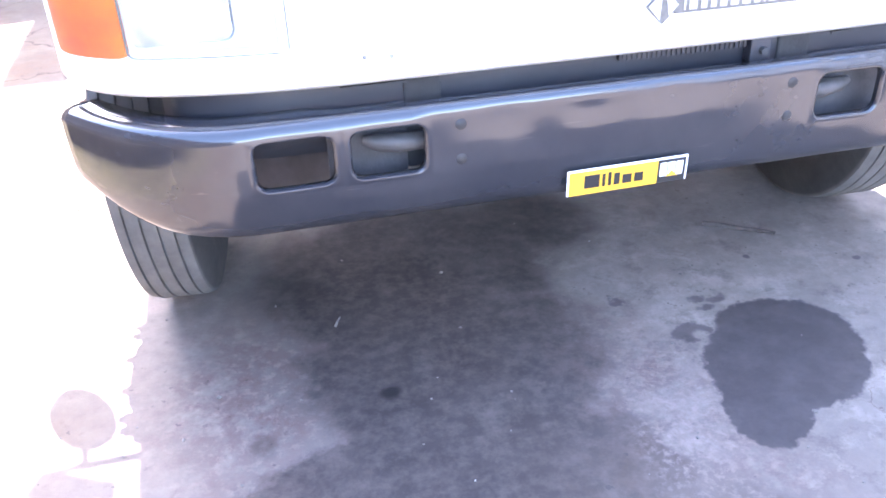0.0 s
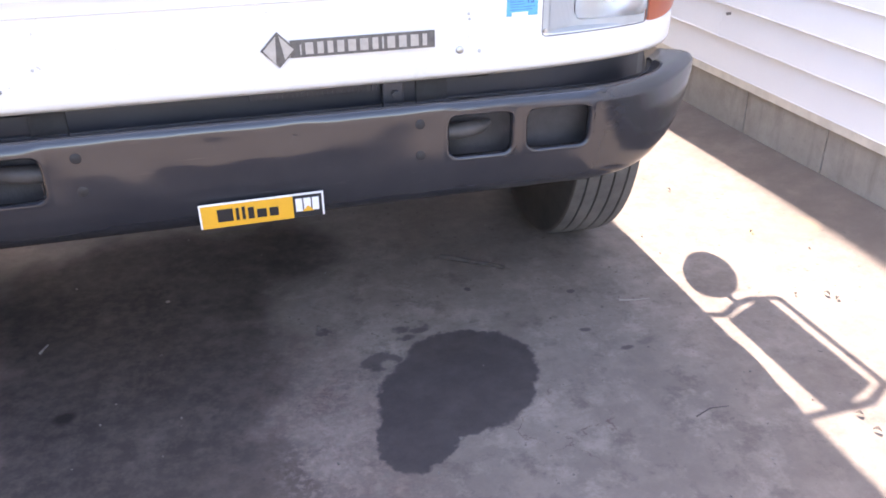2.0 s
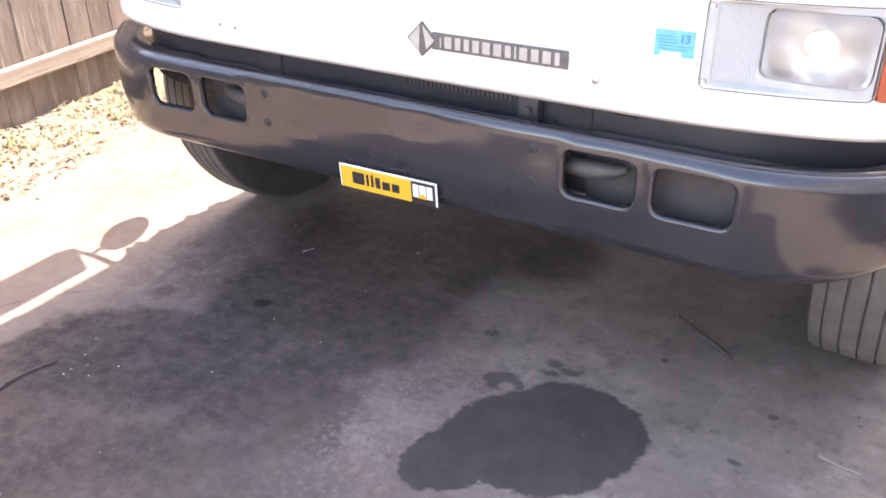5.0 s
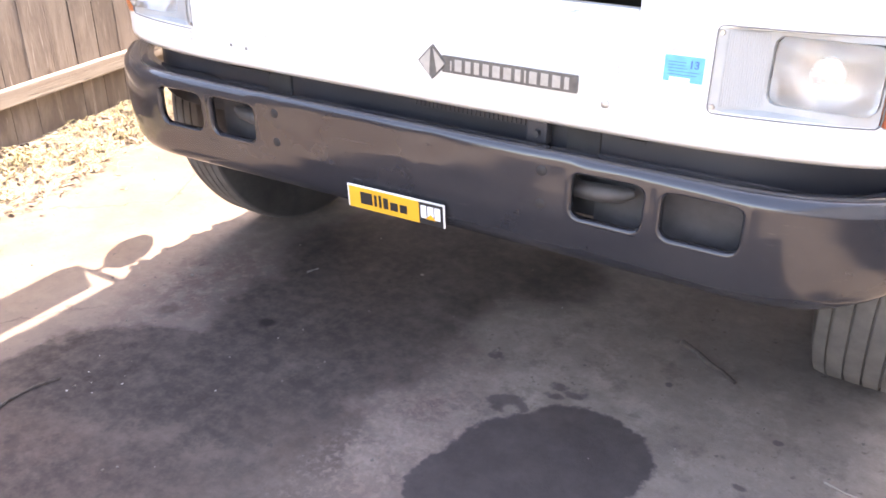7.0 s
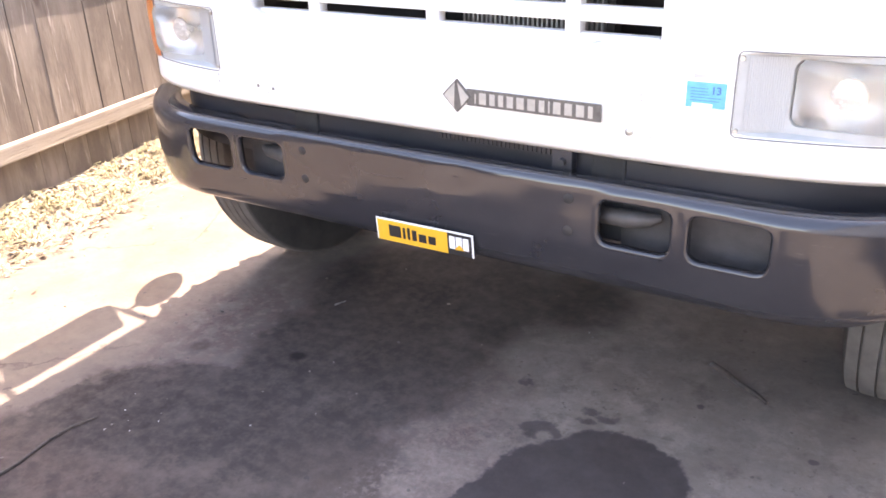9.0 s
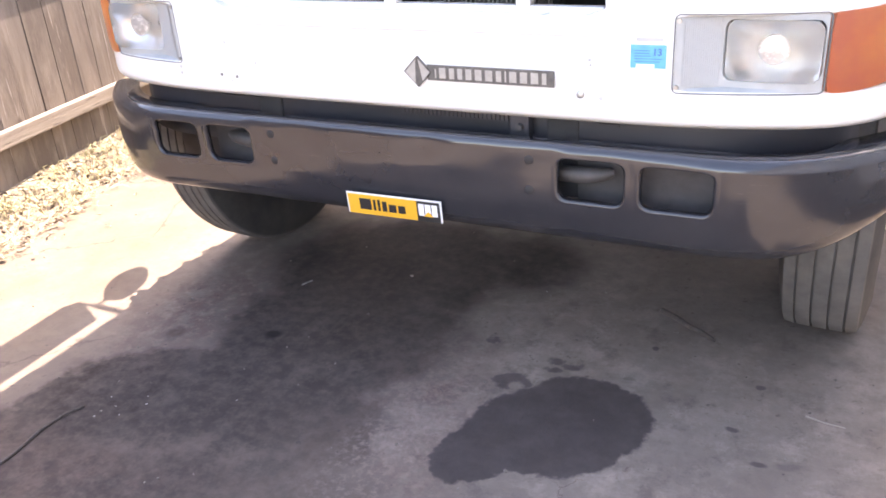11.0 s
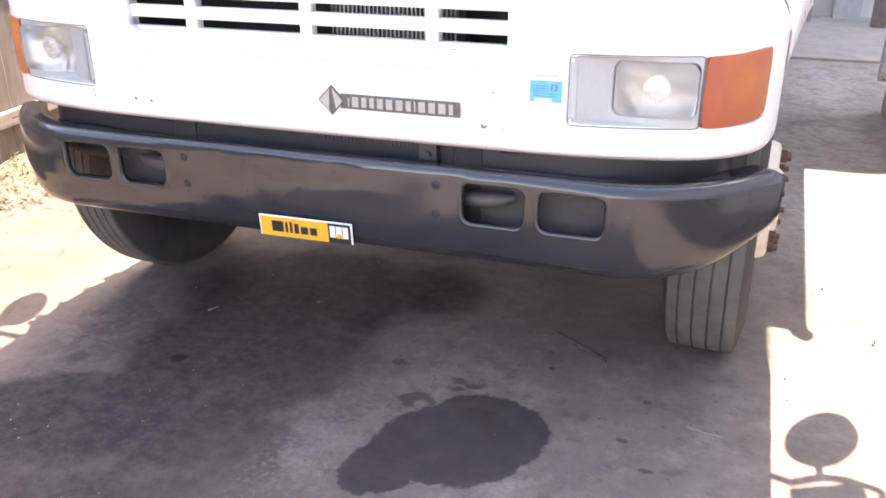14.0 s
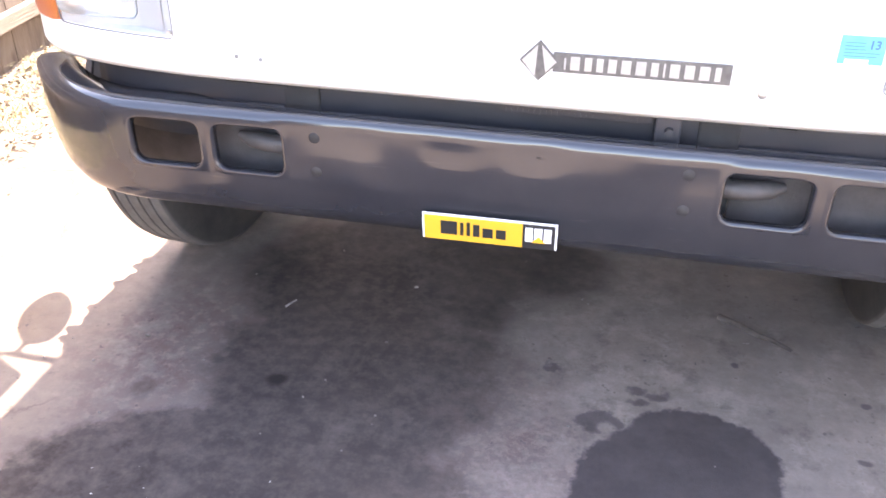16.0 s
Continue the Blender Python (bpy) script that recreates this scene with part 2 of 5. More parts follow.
    fr.inputs[1].default_value = (0.046, 0.046, 0)
    m.set(fr, 2, faint)
    frayed = fr.outputs[0]

    def lobe(cx, cy, rx, ry, turn):
        p = m.mapped((cx, cy, 0), (0, 0, radians(turn)), (rx, ry, 50.0), frayed, "TEXTURE")
        ln = m.node("ShaderNodeVectorMath")
        ln.operation = "LENGTH"
        m.set(ln, 0, p)
        return m.math("DIVIDE", 1.0, m.math("ADD", 1.0, m.math("POWER", ln.outputs["Value"], 5.0)))

    total = lobe(0.522, 0.045, 0.168, 0.125, -12)
    for q in ((0.452, -0.125, 0.160, 0.125, -20), (0.285, -0.268, 0.085, 0.095, 0), (0.352, -0.11, 0.10, 0.12, 0), (0.545, -0.06, 0.09, 0.10, 20)):
        total = m.math("ADD", total, lobe(*q))
    wet = m.ramp(total, (0.44, 0.0), (0.56, 1.0))
    ring = m.math("SUBTRACT", blob(0.275, 0.086, 0.054, 0.044, 0, 0.15, frayed), blob(0.293, 0.066, 0.022, 0.026, 30, 0.35, faint), clamp=True)
    drips = union([blob(0.14, 0.28, 0.022, 0.020, 0, 0.4, frayed), 
                   blob(0.415, 0.212, 0.030, 0.02, 10, 0.5, frayed),
                   blob(0.365, 0.225, 0.022, 0.016, 0, 0.5, frayed), blob(0.37, 0.175, 0.02, 0.014, 0, 0.5, frayed), blob(0.965, -0.04, 0.020, 0.011, 0, 0.35, faint),
                   m.math("MULTIPLY", blob(1.035, -0.02, 0.032, 0.014, 20, 0.5, faint), 0.45), blob(0.886, 0.084, 0.018, 0.012, 0, 0.4, faint),
                   blob(0.93, 0.30, 0.014, 0.01, 0, 0.4, faint), blob(0.62, 0.40, 0.012, 0.012, 0, 0.4, faint)])
    specks = m.ramp(m.noise(34.0, 2, 0.5), (0.735, 0.0), (0.76, 0.5))
    dark = union([m.math("MULTIPLY", wet, 0.9), m.math("MULTIPLY", ring, 0.72), m.math("MULTIPLY", drips, 0.68), specks])
    stain = m.mix(m.ramp(m.noise(13.0, 5, 0.65), (0.4, 0.0), (0.65, 1.0)), (0.043, 0.037, 0.039), (0.060, 0.052, 0.053))
    base = m.mix(dark, base, stain)
    base = m.mix(m.math("MULTIPLY", union([blob(-0.553, 0.066, 0.026, 0.022, 0, 0.4, faint), m.math("MULTIPLY", blob(-0.872, -0.042, 0.032, 0.038, 20, 0.5, faint), 0.5)]), 0.8), base, (0.016, 0.0135, 0.0135))
    # dirt washed along the house
    dirt = m.math("MULTIPLY", union([blob(2.22, 1.0, 0.34, 4.0, 3, 0.35, strong), m.math("MULTIPLY", blob(1.85, 2.9, 0.4, 0.7, 3, 0.4, strong), 0.5)]), m.ramp(m.noise(7.0, 5, 0.6), (0.30, 0.40), (0.65, 0.8)))
    base = m.mix(dirt, base, (0.128, 0.106, 0.092))
    tan = m.math("MULTIPLY", blob(1.82, 0.50, 0.14, 0.09, 0, 0.3, faint), 0.5)
    base = m.mix(tan, base, (0.36, 0.24, 0.13))
    m.color(base)
    m.set(m.b, "Roughness", m.mix(wet, (0.86, 0.86, 0.86), (0.55, 0.55, 0.55)))
    h = m.math("ADD", m.math("MULTIPLY", fine, 0.5), m.math("MULTIPLY", m.noise(45.0, 5, 0.65), 0.8))
    m.bump(h, 0.25, 0.006)
    return m.mat


def make_white_paint():
    m = Mat("white_paint", 0.32)
    f = m.ramp(m.noise(2.4, 6, 0.6), (0.35, 0.0), (0.75, 1.0))
    c = m.mix(f, (0.80, 0.785, 0.755), (0.74, 0.725, 0.69))
    chips = m.ramp(m.noise(55.0, 2, 0.5), (0.755, 0.0), (0.775, 0.6))
    c = m.mix(chips, c, (0.45, 0.42, 0.38))
    streak = m.noise(1.0, 5, 0.6, m.mapped(scale=(38, 38, 1.5)))
    c = m.mix(m.ramp(streak, (0.55, 0.0), (0.8, 0.18)), c, (0.52, 0.49, 0.44))
    m.color(c)
    m.set(m.b, "Roughness", m.ramp(m.noise(11, 4), (0.3, 0.26), (0.7, 0.42)))
    m.bump(m.noise(420, 3), 0.05, 0.002)
    return m.mat


def make_bumper_black():
    """Sprayed-over black steel: satin gloss, dust and runs."""
    m = Mat("black_bumper_paint", 0.3)
    dust = m.ramp(m.noise(3.0, 6, 0.62), (0.4, 0.0), (0.72, 1.0))
    c = m.mix(m.math("MULTIPLY", dust, 0.6), (0.022, 0.0228, 0.028), (0.041, 0.0402, 0.0435))
    m.set(m.b, "Specular IOR Level", 0.80)
    scr = m.noise(1.0, 4, 0.6, m.mapped(scale=(6, 60, 90)))
    c = m.mix(m.ramp(scr, (0.66, 0.0), (0.74, 0.3)), c, (0.09, 0.085, 0.08))
    m.color(c)
    m.set(m.b, "Roughness", m.ramp(m.noise(5.0, 6, 0.65), (0.3, 0.07), (0.75, 0.17)))
    m.bump(m.math("ADD", m.noise(7.0, 2), m.math("MULTIPLY", m.noise(300, 3), 0.05)), 0.05, 0.012)
    return m.mat


def make_rubber():
    m = Mat("tyre_rubber", 0.85)
    dust = m.ramp(m.noise(8.0, 6, 0.65), (0.35, 0.0), (0.7, 1.0))
    sep = m.node("ShaderNodeSeparateXYZ", Vector=m.tc)
    radius = m.math("SQRT", m.math("ADD", m.math("POWER", sep.outputs["Y"], 2.0), m.math("POWER", sep.outputs["Z"], 2.0)))
    tread = m.ramp(radius, (0.484, 0.0), (0.493, 1.0))
    scuffed = m.mix(dust, (0.085, 0.081, 0.078), (0.150, 0.141, 0.133))
    black = m.mix(dust, (0.030, 0.029, 0.029), (0.060, 0.056, 0.053))
    m.color(m.mix(tread, black, scuffed))
    m.bump(m.noise(90, 5), 0.3, 0.004)
    return m.mat


def make_fence_wood():
    m = Mat("weathered_fence_wood", 0.85)
    rnd = m.obrandom()
    shift = m.node("ShaderNodeCombineXYZ", X=m.math("MULTIPLY", rnd, 31.0), Y=m.math("MULTIPLY", rnd, 17.0), Z=m.math("MULTIPLY", rnd, 9.0))
    add = m.node("ShaderNodeVectorMath")
    m.set(add, 0, m.tc)
    m.set(add, 1, shift.outputs[0])
    grain = m.noise(1.0, 6, 0.7, m.mapped(scale=(19, 19, 1.5), vec=add.outputs[0]), 0.9)
    blot = m.noise(1.0, 6, 0.68, m.mapped(scale=(7.0, 7.0, 2.4), vec=add.outputs[0]))
    c = m.mix(m.ramp(grain, (0.25, 0.0), (0.8, 1.0)), (0.140, 0.114, 0.094), (0.216, 0.182, 0.154))
    c = m.mix(m.ramp(blot, (0.45, 0.0), (0.75, 0.6)), c, (0.290, 0.248, 0.210))
    c = m.mix(m.math("MULTIPLY", rnd, 0.30), c, (0.18, 0.138, 0.115))
    # broad darker blotches, shifted from board to board
    dark_blot = m.noise(1.0, 6, 0.7, m.mapped(scale=(6.0, 6.0, 1.6), vec=add.outputs[0]), 0.5)
    c = m.mix(m.ramp(dark_blot, (0.46, 0.0), (0.60, 0.7)), c, (0.105, 0.082, 0.068))
    streak = m.noise(1.0, 5, 0.7, m.mapped(scale=(26, 26, 1.3), vec=add.outputs[0]), 0.8)
    c = m.mix(m.ramp(streak, (0.62, 0.0), (0.69, 0.7)), c, (0.48, 0.43, 0.385))
    c = m.mix(m.ramp(streak, (0.30, 0.6), (0.38, 0.0)), c, (0.11, 0.086, 0.072))
    knots = m.node("ShaderNodeTexVoronoi", Scale=3.4)
    m.set(knots, "Vector", m.mapped(scale=(1.0, 1.6, 0.55), vec=add.outputs[0]))
    c = m.mix(m.ramp(knots.outputs["Distance"], (0.07, 0.8), (0.12, 0.0)), c, (0.09, 0.065, 0.052))
    m.color(c)
    m.bump(grain, 0.5, 0.006)
    return m.mat


def make_rail_wood():
    """Bleached softwood rail: long grain, dark checks and knots."""
    m = Mat("bleached_rail_wood", 0.88)
    grain = m.noise(1.0, 6, 0.65, m.mapped(scale=(60, 2.0, 60)), 0.4)
    c = m.mix(m.ramp(grain, (0.3, 0.0), (0.75, 1.0)), (0.235, 0.195, 0.160), (0.37, 0.325, 0.275))
    c = m.mix(m.ramp(m.noise(3.2, 5, 0.6), (0.45, 0.0), (0.75, 0.5)), c, (0.20, 0.165, 0.138))
    checks = m.noise(1.0, 3, 0.5, m.mapped(scale=(40, 5.0, 110)))
    c = m.mix(m.ramp(checks, (0.66, 0.0), (0.70, 0.85)), c, (0.075, 0.058, 0.048))
    knots = m.node("ShaderNodeTexVoronoi", Scale=4.2)
    m.set(knots, "Vector", m.mapped(scale=(1.0, 0.5, 1.4)))
    c = m.mix(m.ramp(knots.outputs["Distance"], (0.10, 0.8), (0.16, 0.0)), c, (0.10, 0.07, 0.055))
    m.color(c)
    m.bump(m.math("ADD", grain, m.math("MULTIPLY", checks, -0.6)), 0.5, 0.006)
    return m.mat


def make_siding():
    m = Mat("white_siding", 0.5)
    grain = m.noise(1.0, 5, 0.6, m.mapped(scale=(3.0, 3.0, 70)))
    c = m.mix(m.ramp(m.noise(1.5, 5), (0.35, 0.0), (0.7, 1.0)), (0.83, 0.83, 0.83), (0.88, 0.875, 0.865))
    c = m.mix(m.math("MULTIPLY", m.obrandom(), 0.25), c, (0.68, 0.67, 0.66))
    m.color(c)
    m.bump(grain, 0.12, 0.004)
    return m.mat


def make_foundation():
    m = Mat("foundation_concrete", 0.9)
    c = m.mix(m.ramp(m.noise(5.0, 6, 0.7), (0.3, 0.0), (0.7, 1.0)), (0.27, 0.247, 0.218), (0.39, 0.362, 0.325))
    c = m.mix(m.ramp(m.noise(60.0, 3), (0.6, 0.0), (0.7, 0.25)), c, (0.2, 0.185, 0.165))
    drip = m.noise(1.0, 5, 0.6, m.mapped(scale=(9, 9, 2.0)))
    c = m.mix(m.ramp(drip, (0.55, 0.0), (0.72, 0.55)), c, (0.17, 0.152, 0.132))
    m.color(c)
    m.bump(m.noise(70, 6, 0.7), 0.5, 0.008)
    return m.mat


def make_lens_glass(name, col, rough, trans=1.0, flute=160.0):
    m = Mat(name, rough)
    m.color(col)
    m.set(m.b, "Transmission Weight", trans)
    m.set(m.b, "IOR", 1.46)
    w = m.node("ShaderNodeTexWave", Scale=flute, Distortion=0.6)
    m.set(w, "Vector", m.mapped(scale=(1, 0.15, 0.0)))
    m.bump(m.math("ADD", m.math("MULTIPLY", w.outputs["Fac"], 0.5), m.math("MULTIPLY", m.noise(26.0, 2), 1.2)), 0.12, 0.004)
    return m.mat


def make_amber():
    m = Mat("amber_plastic", 0.28)
    f = m.ramp(m.noise(6.0, 4), (0.38, 0.0), (0.68, 1.0))
    m.color(m.mix(f, (0.70, 0.165, 0.070), (0.84, 0.27, 0.06)))
    m.set(m.b, "Transmission Weight", 0.45)
    m.set(m.b, "Subsurface Weight", 0.25)
    m.set(m.b, "Subsurface Radius", (0.03, 0.01, 0.004))
    w = m.node("ShaderNodeTexWave", Scale=95.0)
    m.set(w, "Vector", m.mapped(scale=(0.05, 0.05, 1)))
    m.bump(w.outputs["Fac"], 0.25, 0.002)
    return m.mat


def make_bezel():
    m = Mat("grey_bezel_plastic", 0.45, 0.05)
    f = m.ramp(m.noise(20.0, 5), (0.3, 0.0), (0.7, 1.0))
    m.color(m.mix(f, (0.40, 0.41, 0.405), (0.47, 0.48, 0.475)))
    return m.mat


def make_ribbed():
    m = Mat("ribbed_grey_plastic", 0.45, 0.05)
    m.color((0.43, 0.44, 0.44))
    w = m.node("ShaderNodeTexWave", Scale=78.0)
    m.set(w, "Vector", m.mapped(scale=(1, 0.3, 0)))
    m.bump(w.outputs["Fac"], 0.35, 0.004)
    return m.mat


def make_leaf():
    m = Mat("dry_leaves", 0.75)
    r = m.island()
    c = m.ramp(r, (0.0, (0.075, 0.052, 0.038)), (0.35, (0.20, 0.150, 0.108)), (0.75, (0.35, 0.285, 0.215)), (1.0, (0.58, 0.51, 0.425)))
    m.color(c)
    return m.mat


def make_grass():
    m = Mat("dry_grass", 0.8)
    m.color(m.ramp(m.island(), (0.0, (0.36, 0.30, 0.18)), (0.6, (0.31, 0.285, 0.15)), (1.0, (0.46, 0.39, 0.25))))
    return m.mat


def make_soil():
    m = Mat("leafy_soil", 0.95)
    m.color(m.mix(m.ramp(m.noise(22.0, 6, 0.7), (0.3, 0.0), (0.7, 1.0)), (0.17, 0.135, 0.102), (0.30, 0.245, 0.19)))
    m.bump(m.noise(40, 6, 0.7), 0.8, 0.02)
    return m.mat


def make_rust():
    m = Mat("rusty_steel", 0.8, 0.2)
    m.color(m.mix(m.ramp(m.noise(60.0, 5), (0.35, 0.0), (0.7, 1.0)), (0.07, 0.042, 0.033), (0.15, 0.082, 0.056)))
    m.bump(m.noise(150, 4), 0.4, 0.003)
    return m.mat


CONCRETE = make_concrete()
WHITE = make_white_paint()
BLACK = make_bumper_black()
RUBBER = make_rubber()
WOOD = make_fence_wood()
SIDING = make_siding()
FOUNDATION = make_foundation()
LENS = make_lens_glass("fluted_glass", (1, 1, 1), 0.03)
AMBER = make_amber()
BEZEL = make_bezel()
RIBBED = make_ribbed()
LEAF, GRASS, SOIL, RUST = make_leaf(), make_grass(), make_soil(), make_rust()
SEAM = simple("grey_seam_rubber", (0.17, 0.17, 0.172), 0.6)
GASKET = simple("black_gasket", (0.03, 0.03, 0.032), 0.6)
CHROME = simple("reflector_chrome", (0.97, 0.95, 0.92), 0.16, 0.68, 0.03, 30.0, 0.16, 26.0)
DARK = simple("dark_underbody", (0.028, 0.027, 0.027), 0.75, 0.0, 0.4, 9.0, 0.3)
VALANCE = simple("dull_black_plastic", (0.026, 0.0265, 0.032), 0.42, 0.0, 0.2, 3.0)
ALU = simple("dull_aluminium", (0.42, 0.41, 0.40), 0.5, 0.7, 0.2, 20.0)
STEEL = simple("grey_cast_steel", (0.085, 0.080, 0.080), 0.6, 0.3, 0.25, 20.0, 0.2)
ZINC = simple("zinc_screw", (0.55, 0.54, 0.52), 0.35, 0.8, 0.15, 40.0)
YELLOW = simple("yellow_sign_film", (0.80, 0.415, 0.035), 0.4, 0.0, 0.05)
SIGN_BLACK = simple("black_sign_film", (0.02, 0.02, 0.022), 0.4)
SIGN_WHITE = simple("white_sign_film", (0.82, 0.82, 0.82), 0.4, 0.0, 0.04)
BADGE_DARK = simple("faded_dark_badge_film", (0.115, 0.105, 0.095), 0.5, 0.0, 0.25, 60.0)
BADGE_LIGHT = simple("faded_silver_badge_film", (0.43, 0.40, 0.36), 0.45, 0.1, 0.12, 60.0)
BLUE = simple("blue_sticker", (0.10, 0.42, 0.75), 0.5, 0.0, 0.12, 60.0)
BLUE_INK = simple("blue_sticker_ink", (0.05, 0.16, 0.36), 0.5)
GREY_FILM = simple("grey_sticker_residue", (0.50, 0.49, 0.47), 0.6)
WHEEL_WHITE = simple("cream_wheel_paint", (0.72, 0.66, 0.54), 0.5, 0.0, 0.15, 16.0)
BARK = simple("dead_twig", (0.075, 0.062, 0.056), 0.9, 0.0, 0.3, 60.0, 0.4)
STRAW = simple("bleached_straw", (0.30, 0.27, 0.235), 0.8)
RAIL_WOOD = make_rail_wood()
SLAB = simple("pale_concrete", (0.40, 0.36, 0.315), 0.9, 0.0, 0.14, 5.0, 0.3)
GARAGE = simple("pale_garage_wall", (0.62, 0.61, 0.58), 0.7, 0.0, 0.06, 3.0)
ROOF = simple("grey_roof_shingle", (0.13, 0.125, 0.12), 0.9, 0.0, 0.3, 18.0, 0.4)
MIRROR = simple("mirror_glass", (0.9, 0.9, 0.9), 0.03, 1.0, 0.01)
FROSTED = simple("satin_core", (0.86, 0.85, 0.83), 0.25, 0.35, 0.14, 45.0, 0.5, 60.0)
BOLT = simple("dull_black_bolt", (0.022, 0.021, 0.022), 0.6, 0.0, 0.3, 60.0)
SCREW = simple("dull_screw", (0.24, 0.225, 0.21), 0.6, 0.2, 0.3, 60.0)
WINDOW = simple("tinted_glass", (0.03, 0.035, 0.04), 0.05)


# ---- building helpers ----
def link(name, bm, material, parent=None, label="", smooth=False):
    me = bpy.data.meshes.new(name)
    bmesh.ops.recalc_face_normals(bm, faces=bm.faces)
    bm.to_mesh(me)
    bm.free()
    if smooth:
        for p in me.polygons:
            p.use_smooth = True
        me.set_sharp_from_angle(angle=radians(smooth if smooth is not True else 35))
    me.materials.append(material)
    ob = new(name, me)
    ob.parent = parent
    if label:
        ob["label"] = label
    return ob


def part(name, bm, material, parent, label="", smooth=False):
    return link(name, bm, material, parent, label, smooth)


def thing(name, label, category, at=(0, 0, 0), group="", kind=""):
    ob = new(name)
    ob.location = at
    ob.empty_display_size = 0.1
    return tagged(ob, label, category, group, kind)


def box(bm, x0, x1, y0, y1, z0, z1, bevel=0.0, m=None):
    r = bmesh.ops.create_cube(bm, size=1.0, matrix=Matrix.Translation(((x0 + x1) / 2, (y0 + y1) / 2, (z0 + z1) / 2)) @ Matrix.Diagonal((x1 - x0, y1 - y0, z1 - z0, 1)))
    vs = r["verts"]
    if bevel:
        es = {e for v in vs for e in v.link_edges}
        out = bmesh.ops.bevel(bm, geom=list(es), offset=bevel, segments=2, affect="EDGES", profile=0.6)
        vs = list({v for f in out["faces"] for v in f.verts} | {v for v in vs if v.is_valid})
    if m is not None:
        bmesh.ops.transform(bm, matrix=m, verts=[v for v in vs if v.is_valid])
    return bm


def boxed(*a, **k):
    return box(bmesh.new(), *a, **k)


def tube(bm, pts, radii, sides=10, caps=True):
    """A round bar along points, tapering by radii."""
    if isinstance(radii, (int, float)):
        radii = [radii] * len(pts)
    pts = [Vector(p) for p in pts]
    rings, up = [], None
    for i, p in enumerate(pts):
        d = (pts[min(i + 1, len(pts) - 1)] - pts[max(i - 1, 0)]).normalized()
        side = d.cross(up) if up is not None else d.orthogonal()
        side.normalize()
        up = side.cross(d).normalized()
        rings.append([bm.verts.new(p + radii[i] * (math.cos(a) * side + math.sin(a) * up)) for a in (2 * math.pi * k / sides for k in range(sides))])
    for a, b in zip(rings, rings[1:]):
        for k in range(sides):
            bm.faces.new((a[k], a[(k + 1) % sides], b[(k + 1) % sides], b[k]))
    if caps:
        bm.faces.new(rings[0][::-1])
        bm.faces.new(rings[-1])
    return bm


def lathe(bm, profile, segments=64, axis="x"):
    """Turns (radius, along) points round the x axis."""
    rings = []
    for r, a in profile:
        rings.append([bm.verts.new((a, r * math.cos(t), r * math.sin(t))) for t in (2 * math.pi * k / segments for k in range(segments))])
    for p, q in zip(rings, rings[1:]):
        for k in range(segments):
            bm.faces.new((p[k], p[(k + 1) % segments], q[(k + 1) % segments], q[k]))
    return rings


def rounded(a0, a1, b0, b1, r, ang):
    """The point of a rounded rectangle's outline in a direction from its centre."""
    ca, cb, ha, hb = (a0 + a1) / 2, (b0 + b1) / 2, (a1 - a0) / 2, (b1 - b0) / 2
    dx, dy = math.cos(ang), math.sin(ang)
    lo, hi = 0.0, 4 * (ha + hb)
    for _ in range(40):
        t = (lo + hi) / 2
        qx, qy = max(abs(dx * t) - (ha - r), 0), max(abs(dy * t) - (hb - r), 0)
        inside = abs(dx * t) <= ha and abs(dy * t) <= hb and math.hypot(qx, qy) <= r
        lo, hi = (t, hi) if inside else (lo, t)
    return ca + dx * lo, cb + dy * lo


def sheet(us, vs, f, openings=()):
    """A curved sheet f(u, v, depth) with openings: (u0, u1, v0, v1, hole, lips), the hole a rounded rectangle (a0, a1, b0, b1, r)
    and lips pairs of (inset, depth) that turn its edge inwards."""
    us, vs = sorted(us), sorted(vs)
    bm = bmesh.new()
    grid = [[bm.verts.new(f(u, v, 0.0)) for v in vs] for u in us]
    near = lambda seq, x: min(range(len(seq)), key=lambda i: abs(seq[i] - x))
    blocks = [(near(us, o[0]), near(us, o[1]), near(vs, o[2]), near(vs, o[3])) for o in openings]
    for i in range(len(us) - 1):
        for j in range(len(vs) - 1):
            if any(a <= i < b and c <= j < d for a, b, c, d in blocks):
                continue
            bm.faces.new((grid[i][j], grid[i + 1][j], grid[i + 1][j + 1], grid[i][j + 1]))
    for (a, b, c, d), o in zip(blocks, openings):
        loop = [(i, c) for i in range(a, b)] + [(b, j) for j in range(c, d)] + [(i, d) for i in range(b, a, -1)] + [(a, j) for j in range(d, c, -1)]
        hole, lips = o[4], o[5]
        k_ = hole[5] if len(hole) > 5 else 1.0
        cu, cv = (hole[0] + hole[1]) / 2, (hole[2] + hole[3]) / 2
        angs = [math.atan2((vs[j] - cv) / k_, us[i] - cu) for i, j in loop]
        prev = [grid[i][j] for i, j in loop]
        for inset, depth in lips:
            h = (hole[0] + inset, hole[1] - inset, hole[2] / k_ + inset, hole[3] / k_ - inset, max(0.002, hole[4] - inset))
            spots = [rounded(*h, t) for t in angs]
            ring = [bm.verts.new(f(a_, b_ * k_, depth)) for a_, b_ in spots]
            n = len(ring)
            for k in range(n):
                bm.faces.new((prev[k], prev[(k + 1) % n], ring[(k + 1) % n], ring[k]))
            prev = ring
    loose = [v for v in bm.verts if not v.link_faces]
    bmesh.ops.delete(bm, geom=loose, context="VERTS")
    return bm


def frange(a, b, step):
    n = max(1, round((b - a) / step))
    return [a + (b - a) * i / n for i in range(n + 1)]


def merged(*lists):
    out = []
    for x in sorted(x for l in lists for x in l):
        if not out or x - out[-1] > 0.004:
            out.append(x)
    return out


